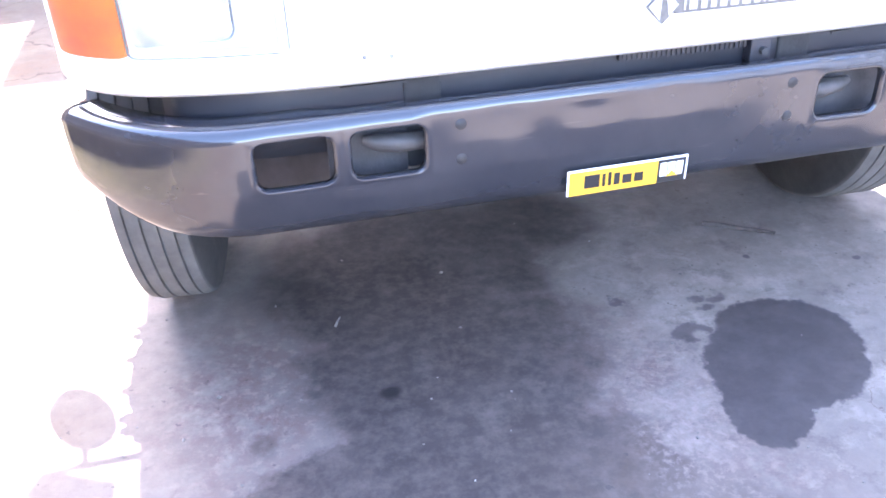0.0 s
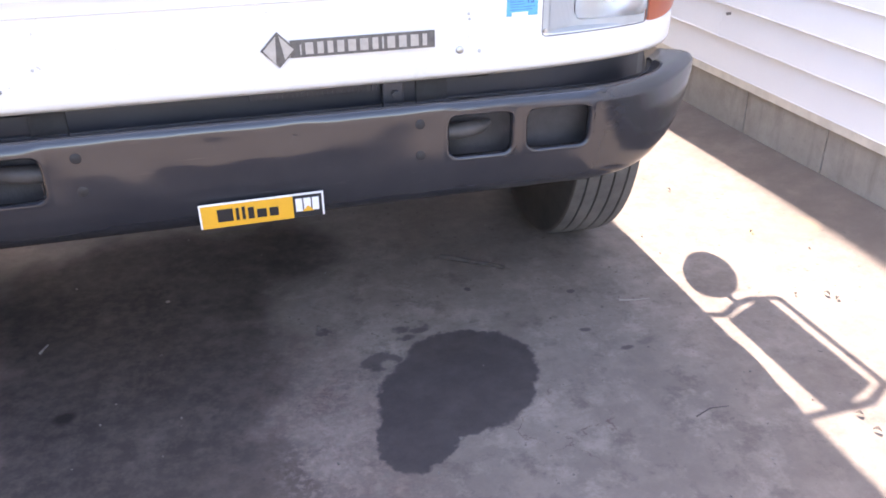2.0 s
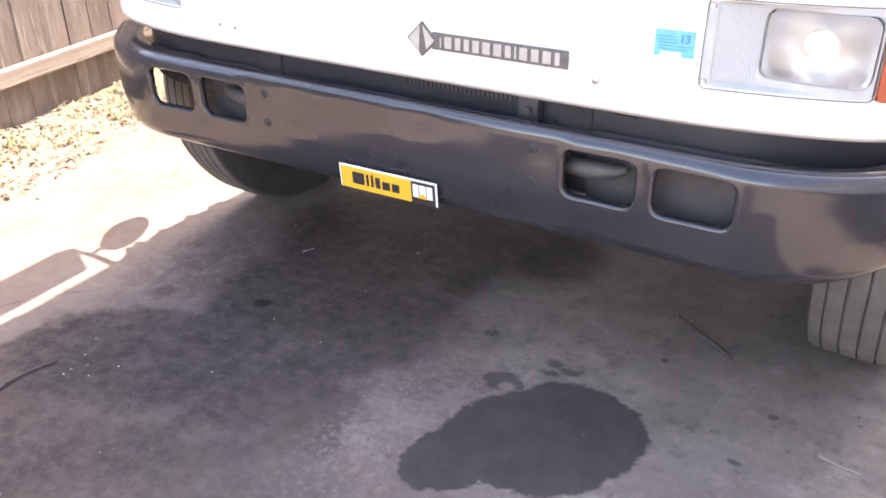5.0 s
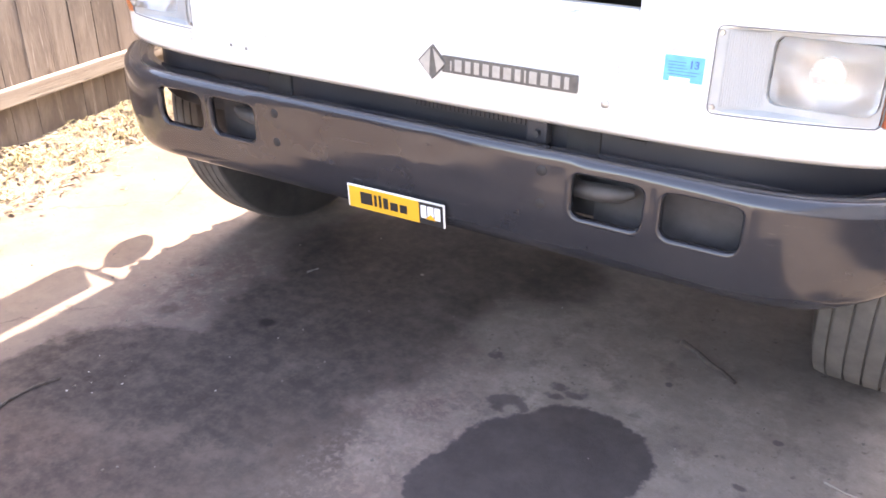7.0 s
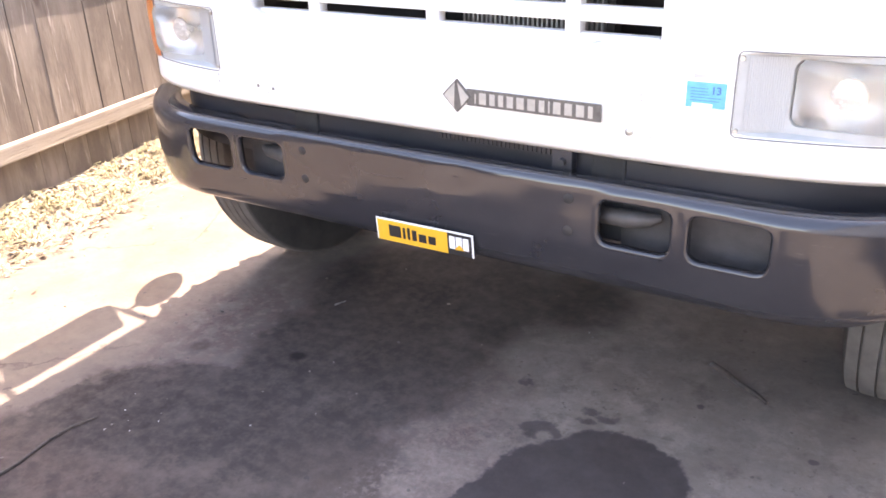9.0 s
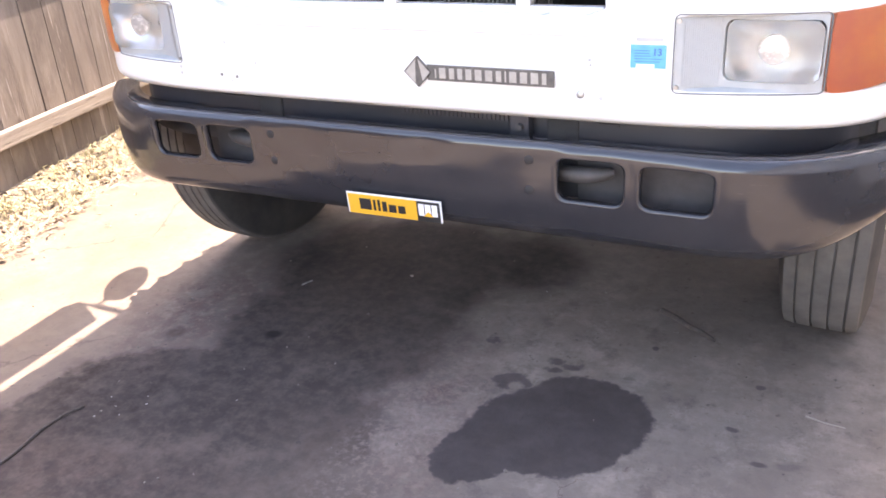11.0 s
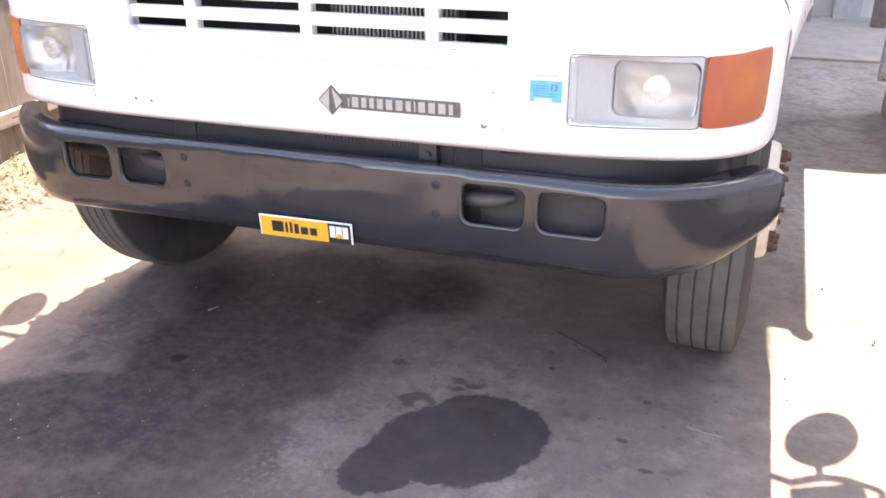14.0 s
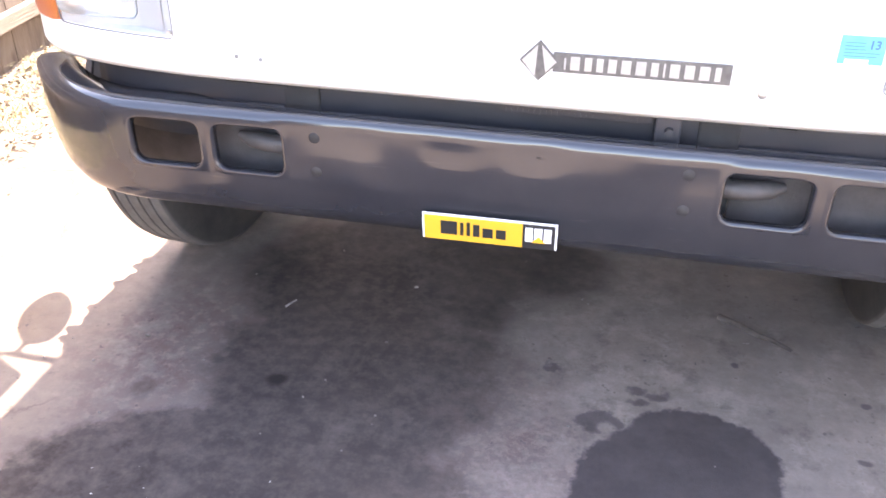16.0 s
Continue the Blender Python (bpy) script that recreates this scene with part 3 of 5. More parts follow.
# ---- the ground ----
def build_ground():
    xs = [-300, -80, -30, -12, -6] + frange(-4, 1.5, 0.25) + frange(1.6, 2.6, 0.1) + frange(2.75, 4, 0.25) + [6, 12, 30, 80, 300]
    ys = [-300, -80, -30, -12, -6] + frange(-4, 7, 0.25) + [12, 30, 80, 300]
    bm = bmesh.new()
    lift = lambda x, y: 0.045 * max(0.0, min(1.0, (x - (1.95 - 0.064 * y)) / 0.28)) ** 1.5 * max(0.0, min(1.0, (4.2 - y) / 0.6))
    g = [[bm.verts.new((x, y, lift(x, y) + 0.004 * noise.noise((x * 0.8, y * 0.8, 0)) if abs(x) < 5 and abs(y) < 8 else 0)) for y in ys] for x in xs]
    for i in range(len(xs) - 1):
        for j in range(len(ys) - 1):
            bm.faces.new((g[i][j], g[i + 1][j], g[i + 1][j + 1], g[i][j + 1]))
    tagged(link("ground", bm, CONCRETE, smooth=True), "stained grey concrete driveway with oil marks", "ground", kind="structure")
    # slab further back, a little higher
    tagged(link("pavement", boxed(-1.0, 2.6, 6.25, 9.4, -0.1, 0.025, bevel=0.008), SLAB), "pale concrete slab in front of the garage", "pavement", kind="structure")


FENCE_X = lambda y: -2.30 - 0.15 * y


def build_bank():
    """Soil bank along the fence, with its leaves and dry grass."""
    bm = bmesh.new()
    rows = []
    edge = lambda y: -1.98 - 0.13 * y + 0.10 * noise.noise((y * 1.7, 3.0, 0.0)) + 0.05 * noise.noise((y * 6.0, 8.0, 0.0))

    def height(x, y):
        a, b = FENCE_X(y) - 0.3, edge(y)
        f = max(0.0, min(1.0, (b - x) / (b - a)))
        return -0.02 + 0.195 * f ** 0.8 + 0.018 * f * noise.noise((x * 7, y * 7, 0))

    for y in frange(-6, 9, 0.07):
        a, b = FENCE_X(y) - 0.3, edge(y)
        rows.append([bm.verts.new((a + (b - a) * k / 12, y, height(a + (b - a) * k / 12, y))) for k in range(13)])
    for p, q in zip(rows, rows[1:]):
        for k in range(12):
            bm.faces.new((p[k], p[k + 1], q[k + 1], q[k]))
    tagged(link("soil", bm, SOIL, smooth=True), "bank of bare leafy soil along the fence", "soil", kind="structure")

    rnd = random.Random(5)
    bm = bmesh.new()
    for _ in range(11000):
        y = rnd.uniform(-1.6, 4.2)
        f = rnd.random() ** 0.8
        far = rnd.random() < 0.05
        x = edge(y) + 0.08 - f * 0.52 + (rnd.random() * 0.28 if far else 0)
        if x < FENCE_X(y) + 0.02 or noise.noise((x * 4.5, y * 4.5, 2.0)) < rnd.uniform(-0.75, 0.3):
            continue
        z = max(0.003, height(x, y)) + 0.006 + rnd.random() * 0.012
        s = 0.005 + 0.014 * rnd.random() ** 2
        m = pose(x, y, z, rnd.uniform(-24, 24), rnd.uniform(-24, 24), rnd.uniform(0, 360))
        curl = rnd.uniform(-0.3, 0.5)
        pts = [(-1, 0, curl * 0.5), (-0.4, 0.5, curl), (0.4, 0.42, curl), (1.1, 0, curl * 0.4), (0.4, -0.42, curl), (-0.4, -0.5, curl), (0, 0, 0)]
        vs = [bm.verts.new(m @ Vector((px * s, py * s, pz * s))) for px, py, pz in pts]
        for k in range(6):
            bm.faces.new((vs[k], vs[(k + 1) % 6], vs[6]))
    tagged(link("leaf_litter", bm, LEAF), "pale dry leaves lying along the fence foot", "leaves", kind="stuff")

    bm = bmesh.new()
    for _ in range(120):
        y0 = rnd.uniform(-1.4, 4.0)
        x0 = FENCE_X(y0) + rnd.uniform(0.03, 0.26)
        for _ in range(rnd.randint(6, 16)):
            x, y = x0 + rnd.gauss(0, 0.025), y0 + rnd.gauss(0, 0.035)
            if x < FENCE_X(y) + 0.015:
                continue
            a, ln, w = rnd.uniform(0, 6.28), rnd.uniform(0.03, 0.10), rnd.uniform(0.0012, 0.003)
            z = height(x, y)
            d, sd = Vector((math.cos(a), math.sin(a), 0)), Vector((-math.sin(a), math.cos(a), 0))
            p = [Vector((x, y, z)), Vector((x, y, z)) + d * ln * 0.35 + Vector((0, 0, ln * 0.5)), Vector((x, y, z)) + d * ln + Vector((0, 0, ln * rnd.uniform(0.2, 0.7)))]
            vs = [bm.verts.new(p[0] - sd * w), bm.verts.new(p[0] + sd * w), bm.verts.new(p[1] + sd * w), bm.verts.new(p[1] - sd * w), bm.verts.new(p[2])]
            bm.faces.new(vs[:4])
            bm.faces.new((vs[3], vs[2], vs[4]))
    for _ in range(2600):
        y = rnd.uniform(-1.5, 4.0)
        if noise.noise((y * 2.3, 1.0, 5.0)) < rnd.uniform(-0.5, 0.3):
            continue
        x = FENCE_X(y) + 0.03 + 0.36 * rnd.random() ** 1.6
        a, ln, w = rnd.gauss(1.5, 0.9), rnd.uniform(0.04, 0.15), rnd.uniform(0.0012, 0.0026)
        d, sd = Vector((math.cos(a), math.sin(a), 0)), Vector((-math.sin(a), math.cos(a), 0))
        p0 = Vector((x, y, max(0.002, height(x, y)) + rnd.uniform(0.006, 0.03)))
        p2 = p0 + d * ln
        p2.z = max(0.002, height(p2.x, p2.y)) + rnd.uniform(0.004, 0.025)
        if p2.x < FENCE_X(p2.y) + 0.01:
            continue
        p1 = (p0 + p2) / 2 + Vector((0, 0, rnd.uniform(0.0, 0.02))) + sd * rnd.gauss(0, 0.01)
        vs = [bm.verts.new(p0 - sd * w), bm.verts.new(p0 + sd * w), bm.verts.new(p1 + sd * w), bm.verts.new(p1 - sd * w), bm.verts.new(p2)]
        bm.faces.new(vs[:4])
        bm.faces.new((vs[3], vs[2], vs[4]))
    tagged(link("dry_grass", bm, GRASS), "tufts of yellow dry grass at the fence foot", "grass", kind="stuff")


# ---- fence ----
def build_fence():
    fence = thing("fence", "weathered brown board fence with bleached rails", "fence", (FENCE_X(0), 0, 0))
    fence.rotation_euler = (0, 0, math.atan(0.15))
    rnd = random.Random(11)
    # in the fence's own axes: y runs along it, x towards the driveway
    for z, nm in ((0.278, "rail"), (0.99, "rail"), (1.55, "rail")):
        part(nm, boxed(0.0, 0.038 if z < 0.5 else 0.018, -4.0, 7.5, z, z + 0.076, bevel=0.007), RAIL_WOOD, fence, "bleached rail")
    for y in (-3.9, -1.5, 0.02, 3.3, 5.7):
        part("post", boxed(-0.115, -0.024, y - 0.045, y + 0.045, -0.2, 1.75, bevel=0.005), WOOD, fence)
    y = -4.0 - 0.02
    shapes = []
    for w in (0.139, 0.141, 0.143):
        bm = boxed(-0.021, -0.002, -w / 2, w / 2, -0.1, 1.78, bevel=0.003)
        shapes.append((w, bm))
    made = []
    for w, bm in shapes:
        me_ob = part("board", bm, WOOD, fence)
        made.append((w, me_ob))
    first = set()
    while y < 7.4:
        w, src = rnd.choice(made)
        if src.name in first:
            ob = new("board", src.data)
            ob.parent = fence
        else:
            ob = src
            first.add(src.name)
        ob.location = (rnd.uniform(-0.004, 0.0), y + w / 2, rnd.uniform(-0.01, 0.01))
        ob.rotation_euler = (rnd.uniform(-0.004, 0.004), 0, rnd.uniform(-0.004, 0.004))
        y += w + rnd.choice((0.0006, 0.0006, 0.0025))


# ---- the house beside the drive ----
def build_house():
    house = thing("house", "white clapboard house on a bare concrete foundation", "house", (2.248, 0, 0))
    house.rotation_euler = (0, 0, math.atan(0.064))
    # own axes: wall face at x = 0, looking towards -x
    y0, y1 = -7.0, 4.44
    part("wall", boxed(0.02, 5.0, y0, y1, 0.2, 2.7), SIDING, house)
    for a, b in ((-7.0, -3.2), (-3.2, 0.80), (0.80, 1.30), (1.30, 4.36)):
        part("foundation", boxed(0.006, 0.30, a + 0.002, b - 0.002, -0.3, 0.242, bevel=0.004), FOUNDATION, house, "grey poured concrete foundation")
    part("sill_board", boxed(-0.014, 0.03, y0, y1, 0.238, 0.28, bevel=0.003), simple("cream_trim_paint", (0.66, 0.62, 0.54), 0.6), house, "cream drip board")
    # lapped boards, each tilted out at its lower edge
    k, z = 0, 0.276
    while z < 2.62:
        joint = (3.1, 1.55, -0.2, 2.6, -0.9)[k % 5]
        for a, b in ((y0, joint - 0.001), (joint + 0.001, y1)):
            bm = bmesh.new()
            zz = z + 0.158
            pts = [(-0.018, z), (-0.0155, z + 0.003), (0.006, zz), (0.018, zz), (0.018, z)]
            lo = [bm.verts.new((px, a, pz)) for px, pz in pts]
            hi = [bm.verts.new((px, b, pz)) for px, pz in pts]
            for i in range(5):
                bm.faces.new((lo[i], lo[(i + 1) % 5], hi[(i + 1) % 5], hi[i]))
            bm.faces.new(lo)
            bm.faces.new(hi[::-1])
            part("siding_board", bm, SIDING, house)
        z += 0.1425
        k += 1
    part("corner_board", boxed(-0.028, 0.03, y1 - 0.004, y1 + 0.06, 0.2, 2.68, bevel=0.003), simple("grey_trim", (0.50, 0.50, 0.52), 0.5), house, "grey corner board")
    bm = bmesh.new()
    tube(bm, [(0.0, 1.50, 0.525), (-0.018, 1.50, 0.525)], [0.006, 0.007], 8)
    part("nail", bm, SCREW, house, "grey nail head")
    part("eave", boxed(-0.10, 5.0, y0 - 0.2, y1 + 0.15, 2.66, 2.82, bevel=0.01), SIDING, house)
    bm = bmesh.new()
    a, b = [(-0.13, 2.82), (2.5, 4.1), (5.1, 2.82)], []
    lo = [bm.verts.new((x, y0 - 0.25, z)) for x, z in a]
    hi = [bm.verts.new((x, y1 + 0.2, z)) for x, z in a]
    for i in range(3):
        bm.faces.new((lo[i], lo[(i + 1) % 3], hi[(i + 1) % 3], hi[i]))
    bm.faces.new(lo)
    bm.faces.new(hi[::-1])
    part("roof", bm, ROOF, house)


def build_garage():
    garage = thing("garage", "pale garage with an added tall unseen part that shades the drive", "garage", (0, 9.0, 0))
    # unseen tops: both heights are set only to cast the drive's shade edges
    part("wall", boxed(-2.2, 1.72, 0, 5.0, 0.0, 5.915), GARAGE, garage)
    part("side_wall", boxed(1.72, 6.5, 0.02, 5.0, 0.0, 10.7), GARAGE, garage)
    for k in range(4):
        part("door_panel", boxed(0.2, 1.62, -0.03, 0.0, 0.06 + k * 0.52, 0.06 + k * 0.52 + 0.50, bevel=0.012), SIDING, garage)
    part("post", boxed(2.28, 2.42, -0.75, -0.6, 0.0, 2.4, bevel=0.01), simple("brown_post_paint", (0.16, 0.13, 0.12), 0.7), garage, "dark post")
    bin_ = thing("storage_bin", "pale grey storage bin beside the garage door", "bin", (2.05, 8.86, 0.025))
    part("body", boxed(-0.12, 0.17, -0.06, 0.12, 0, 0.34, bevel=0.012), simple("grey_bin_plastic", (0.45, 0.46, 0.48), 0.5), bin_)
    part("lid", boxed(-0.135, 0.185, -0.075, 0.12, 0.34, 0.375, bevel=0.01), simple("grey_lid_plastic", (0.38, 0.39, 0.41), 0.5), bin_)


build_ground()
build_bank()
build_fence()
build_house()
build_garage()


def build_shade_boards():
    """Yellow post by the fence, with made-up boards on wheels sized to shade the drive."""
    grey, yellow = simple("dark_board_steel", (0.06, 0.058, 0.06), 0.6, 0.0, 0.3, 8.0, 0.2), simple("yellow_post_paint", (0.72, 0.45, 0.06), 0.5, 0.0, 0.12, 12.0)
    tr = thing("trailer", "dark boards on wheels with a yellow post, added to shade the drive", "trailer", (-2.47, 5.75, 0))
    tr.rotation_euler = (0, 0, radians(10.5))
    part("deck", boxed(-0.42, 0.45, 0.35, 2.6, 0.66, 0.74, bevel=0.006), grey, tr)
    part("headboard", boxed(-0.42, 0.45, 0.0, 0.04, 0.66, 1.58, bevel=0.006), grey, tr)
    for x in (-0.42, 0.41):
        part("side_board", boxed(x, x + 0.04, 0.045, 2.6, 0.72, 1.52, bevel=0.006), grey, tr)
    for x in (-0.30, 0.36):
        part("beam", boxed(x - 0.03, x + 0.03, 0.04, 0.38, 0.68, 0.73, bevel=0.005), grey, tr)
    jack = part("jack", boxed(-0.04, 0.06, -0.12, -0.04, 0.05, 0.74, bevel=0.008), yellow, tr, "yellow post")
    part("foot", boxed(-0.08, 0.10, -0.17, 0.01, 0.004, 0.05, bevel=0.006), SLAB, jack, "pale foot pad")
    for x in (-0.50, 0.53):
        bm = bmesh.new()
        lathe(bm, [(0.05, -0.09), (0.20, -0.08), (0.24, -0.10), (0.32, -0.09), (0.335, -0.05), (0.335, 0.05), (0.32, 0.09), (0.24, 0.10), (0.20, 0.08), (0.05, 0.09)], 32)
        w = part("wheel", bm, RUBBER, tr, smooth=40)
        w.location = (x, 1.7, 0.333)
    bm = bmesh.new()
    tube(bm, [(-0.5, 1.7, 0.333), (0.53, 1.7, 0.333)], 0.05, 10)
    part("axle", bm, grey, tr)
    for x in (-0.2, 0.25):
        part("hanger", boxed(x - 0.03, x + 0.03, 1.62, 1.78, 0.34, 0.67, bevel=0.005), grey, tr)


build_shade_boards()

# ---- the truck ----
truck = thing("truck", "white truck with a black steel bumper and amber corner lamps", "truck")


def plan_points():
    """The nose from above: the straight front and its rounded corner, as x, y against length along it."""
    key = [(0.0, 0.036), (0.45, 0.038), (0.66, 0.042), (0.80, 0.058), (0.92, 0.084), (1.00, 0.112), (1.07, 0.155), (1.125, 0.215), (1.158, 0.29), (1.172, 0.38), (1.180, 0.50), (1.185, 0.9), (1.186, 1.6)]
    pts = [Vector(p) for p in key]
    for _ in range(3):
        out = [pts[0]]
        for a, b in zip(pts, pts[1:]):
            out += [a.lerp(b, 0.25), a.lerp(b, 0.75)]
        pts = out + [pts[-1]]
    lens = [0.0]
    for a, b in zip(pts, pts[1:]):
        lens.append(lens[-1] + (b - a).length)
    return pts, lens


NOSE, NOSE_LEN = plan_points()


def along(u):
    """Place and outward normal at length u round the nose (negative: the other side)."""
    s, u = (1, u) if u >= 0 else (-1, -u)
    u = min(u, NOSE_LEN[-1] - 1e-6)
    k = next(i for i in range(len(NOSE_LEN) - 1) if NOSE_LEN[i + 1] > u)
    f = (u - NOSE_LEN[k]) / (NOSE_LEN[k + 1] - NOSE_LEN[k])
    p = NOSE[k].lerp(NOSE[k + 1], f)
    d = (NOSE[min(k + 2, len(NOSE) - 1)] - NOSE[max(k - 1, 0)]).normalized()
    return Vector((s * p.x, p.y, 0)), Vector((s * d.y, -d.x, 0))


def u_at(x):
    """The length round the nose at which its half-width is x."""
    k = next(i for i in range(1, len(NOSE)) if NOSE[i].x >= x)
    f = (x - NOSE[k - 1].x) / (NOSE[k].x - NOSE[k - 1].x)
    return NOSE_LEN[k - 1] + f * (NOSE_LEN[k] - NOSE_LEN[k - 1])


def corner_lean(a, v):
    """How far the nose's rounded corner falls back above the lamps."""
    round_ = max(0.0, min(1.0, (a - 0.72) / 0.36))
    return 0.20 * round_ * round_ * (3 - 2 * round_) * (1 - math.exp(-(max(0.0, v - 1.09) / 0.17) ** 2))


def hood_face(u, v, depth):
    p, n = along(u)
    tuck = 0.009 * max(0, (0.828 - v) / 0.018) ** 2
    lean = 0.10 * max(0, v - 1.12) ** 1.6 + corner_lean(abs(u), v)
    q = p - n * (depth + tuck + lean)
    return Vector((q.x, q.y, v))


BEZ0, BEZ1 = u_at(0.690), u_at(0.994)
AMB1 = u_at(1.136)
GRILLE_W = 0.556


def build_hood():
    side = u_at(1.178)
    marks = [-AMB1 - 0.015, -BEZ0 + 0.015, -GRILLE_W - 0.02, GRILLE_W + 0.02, BEZ0 - 0.015, AMB1 + 0.015]
    us = merged(frange(-side, side, 0.03), marks)
    us = sorted(set([u for u in us if all(abs(u - q) > 0.012 for q in marks)] + marks))
    vmarks = [0.875, 1.022, 1.105, 1.50]
    vs = sorted(set([v for v in merged(frange(0.810, 1.58, 0.028), [0.814, 0.822, 0.83]) if all(abs(v - q) > 0.01 for q in vmarks)] + vmarks))
    lips = ((0.0, 0.0), (0.004, 0.004), (0.004, 0.05))
    holes = [(GRILLE_W * -1 - 0.02, GRILLE_W + 0.02, 1.022, 1.50, (-GRILLE_W, GRILLE_W, 1.038, 1.49, 0.03), ((0.0, -0.004), (0.006, -0.007), (0.014, -0.003), (0.02, 0.03)))]
    for s in (1, -1):
        a, b = sorted((s * (BEZ0 - 0.015), s * (AMB1 + 0.015)))
        c, d = sorted((s * BEZ0, s * AMB1))
        holes.append((a, b, 0.875, 1.105, (c, d, 0.889, 1.060, 0.008), lips))
    hood = part("hood", sheet(us, vs, hood_face, holes), WHITE, truck, "white painted hood front with rivet marks", smooth=40)
    sol = hood.modifiers.new("skin", "SOLIDIFY")
    sol.thickness, sol.offset = 0.004, -1
    # crowned top running back to the windscreen
    bm = bmesh.new()
    rows = []
    for i, y in enumerate(frange(0.0, 1.0, 0.1)):
        ring = []
        for u in frange(-side, side, 0.06):
            p = hood_face(u, 1.58, 0.0)
            back = Vector((p.x * (1 - 0.13 * y), p.y + (1.65 - p.y) * y, 1.58 + 0.10 * math.sin(min(1, y * 1.6) * math.pi / 2) + 0.12 * y - 0.06 * abs(p.x) * y))
            ring.append(bm.verts.new(back))
        rows.append(ring)
    for p, q in zip(rows, rows[1:]):
        for k in range(len(p) - 1):
            bm.faces.new((p[k], p[k + 1], q[k + 1], q[k]))
    part("hood_top", bm, WHITE, truck, smooth=40)
    # fender sides with the wheel arch
    for s in (1, -1):
        bm = bmesh.new()
        ys, ladder = frange(0.44, 1.75, 0.05), frange(0, 1, 0.125)

        def side_at(y, z):
            """Half-width of the fender: it swells over the wheel, more so higher up, and its front edge leans in."""
            swell = max(0.0, min(1.0, (y - 0.42) / 0.42)) ** 0.8
            up = max(0.0, min(1.0, (z - 0.70) / 0.36)) - 0.9 * max(0.0, min(1.0, (z - 1.14) / 0.3))
            front = max(0.0, 1 - (y - 0.44) / 0.40)
            return 1.178 + (swell * (0.022 + 0.044 * up) if s > 0 else -0.012 * swell) - front * corner_lean(1.2, z) * 0.9

        cols = []
        for y in ys:
            d = abs(y - 0.77)
            low = max(0.66, 0.50 + math.sqrt(max(0.0, 0.60 ** 2 - d * d)) if d < 0.56 else 0.66)
            cols.append([bm.verts.new((s * side_at(y, low + (1.58 - low) * k), y, low + (1.58 - low) * k)) for k in ladder])
        for p, q in zip(cols, cols[1:]):
            for k in range(len(ladder) - 1):
                bm.faces.new((p[k], q[k], q[k + 1], p[k + 1]))
        f = part("fender", bm, WHITE, truck, smooth=40)
        sol = f.modifiers.new("skin", "SOLIDIFY")
        sol.thickness = 0.004
        if s > 0:
            # thin grey strip along the swell
            bm = bmesh.new()
            zs = frange(1.03, 1.56, 0.04)
            a_, b_, c_ = ([bm.verts.new((s * (side_at(0.98, z) + dx), 0.98 + dy, z)) for z in zs] for dx, dy in ((0.0, 0.0), (0.009, 0.006), (0.0, 0.02)))
            for k in range(len(zs) - 1):
                bm.faces.new((a_[k], b_[k], b_[k + 1], a_[k + 1]))
                bm.faces.new((b_[k], c_[k], c_[k + 1], b_[k + 1]))
            part("fender_flare", bm, SEAM, truck, "thin grey strip along the fender swell")
        # liner
        bm = bmesh.new()
        rings = []
        for t in frange(0.62, 2.15, 0.16):
            rings.append([bm.verts.new((s * xx, 0.77 + 0.60 * math.cos(t), 0.50 + 0.60 * math.sin(t))) for xx in (0.78, 1.17)])
        for p, q in zip(rings, rings[1:]):
            bm.faces.new((p[0], p[1], q[1], q[0]))
        part("wheel_arch", bm, DARK, truck)


def build_grille():
    bm = bmesh.new()
    outer = boxed(-0.552, 0.552, 0.055, 0.085, 1.044, 1.0690, bevel=0.005)
    grille = part("grille", outer, WHITE, truck, "white slatted radiator grille")
    for k in range(7):
        z = 1.0945 + k * 0.0556
        part("slat", boxed(-0.552, 0.552, 0.056, 0.084, z - 0.003, z + 0.031, bevel=0.006), WHITE, grille)
    for x in (-0.345, 0.0, 0.345):
        part("upright", boxed(x - 0.017, x + 0.017, 0.052, 0.088, 1.05, 1.50, bevel=0.005), WHITE, grille)
    for x in (-0.547, 0.547):
        part("side_bar", boxed(x - 0.006, x + 0.006, 0.05, 0.09, 1.05, 1.50, bevel=0.002), WHITE, grille)
    # pressed border round the opening
    bm = bmesh.new()
    path = [hood_face(*rounded(-0.592, 0.592, 1.012, 1.53, 0.045, t), 0.0) for t in frange(0, 2 * math.pi, 2 * math.pi / 96)[:-1]]
    tube(bm, path + [path[0]], 0.0042, 8, False)
    part("surround", bm, WHITE, grille, smooth=True)
    part("backing", boxed(-0.76, 0.76, 0.30, 0.34, 0.72, 1.53), DARK, truck, "dark radiator core")
    bm.free()
    cooler = part("cooler", boxed(0.03, 0.40, 0.16, 0.20, 1.0, 1.50, bevel=0.004), DARK, truck, "finned grey cooler behind the grille")
    shared = None
    for k in range(30):
        x = 0.035 + k * 0.0118
        if shared is None:
            ob = part("fin", boxed(-0.0028, 0.0028, 0.14, 0.165, 1.01, 1.49), ALU, cooler)
            shared = ob.data
        else:
            ob = new("fin", shared)
            ob.parent = cooler
        ob.location.x = x


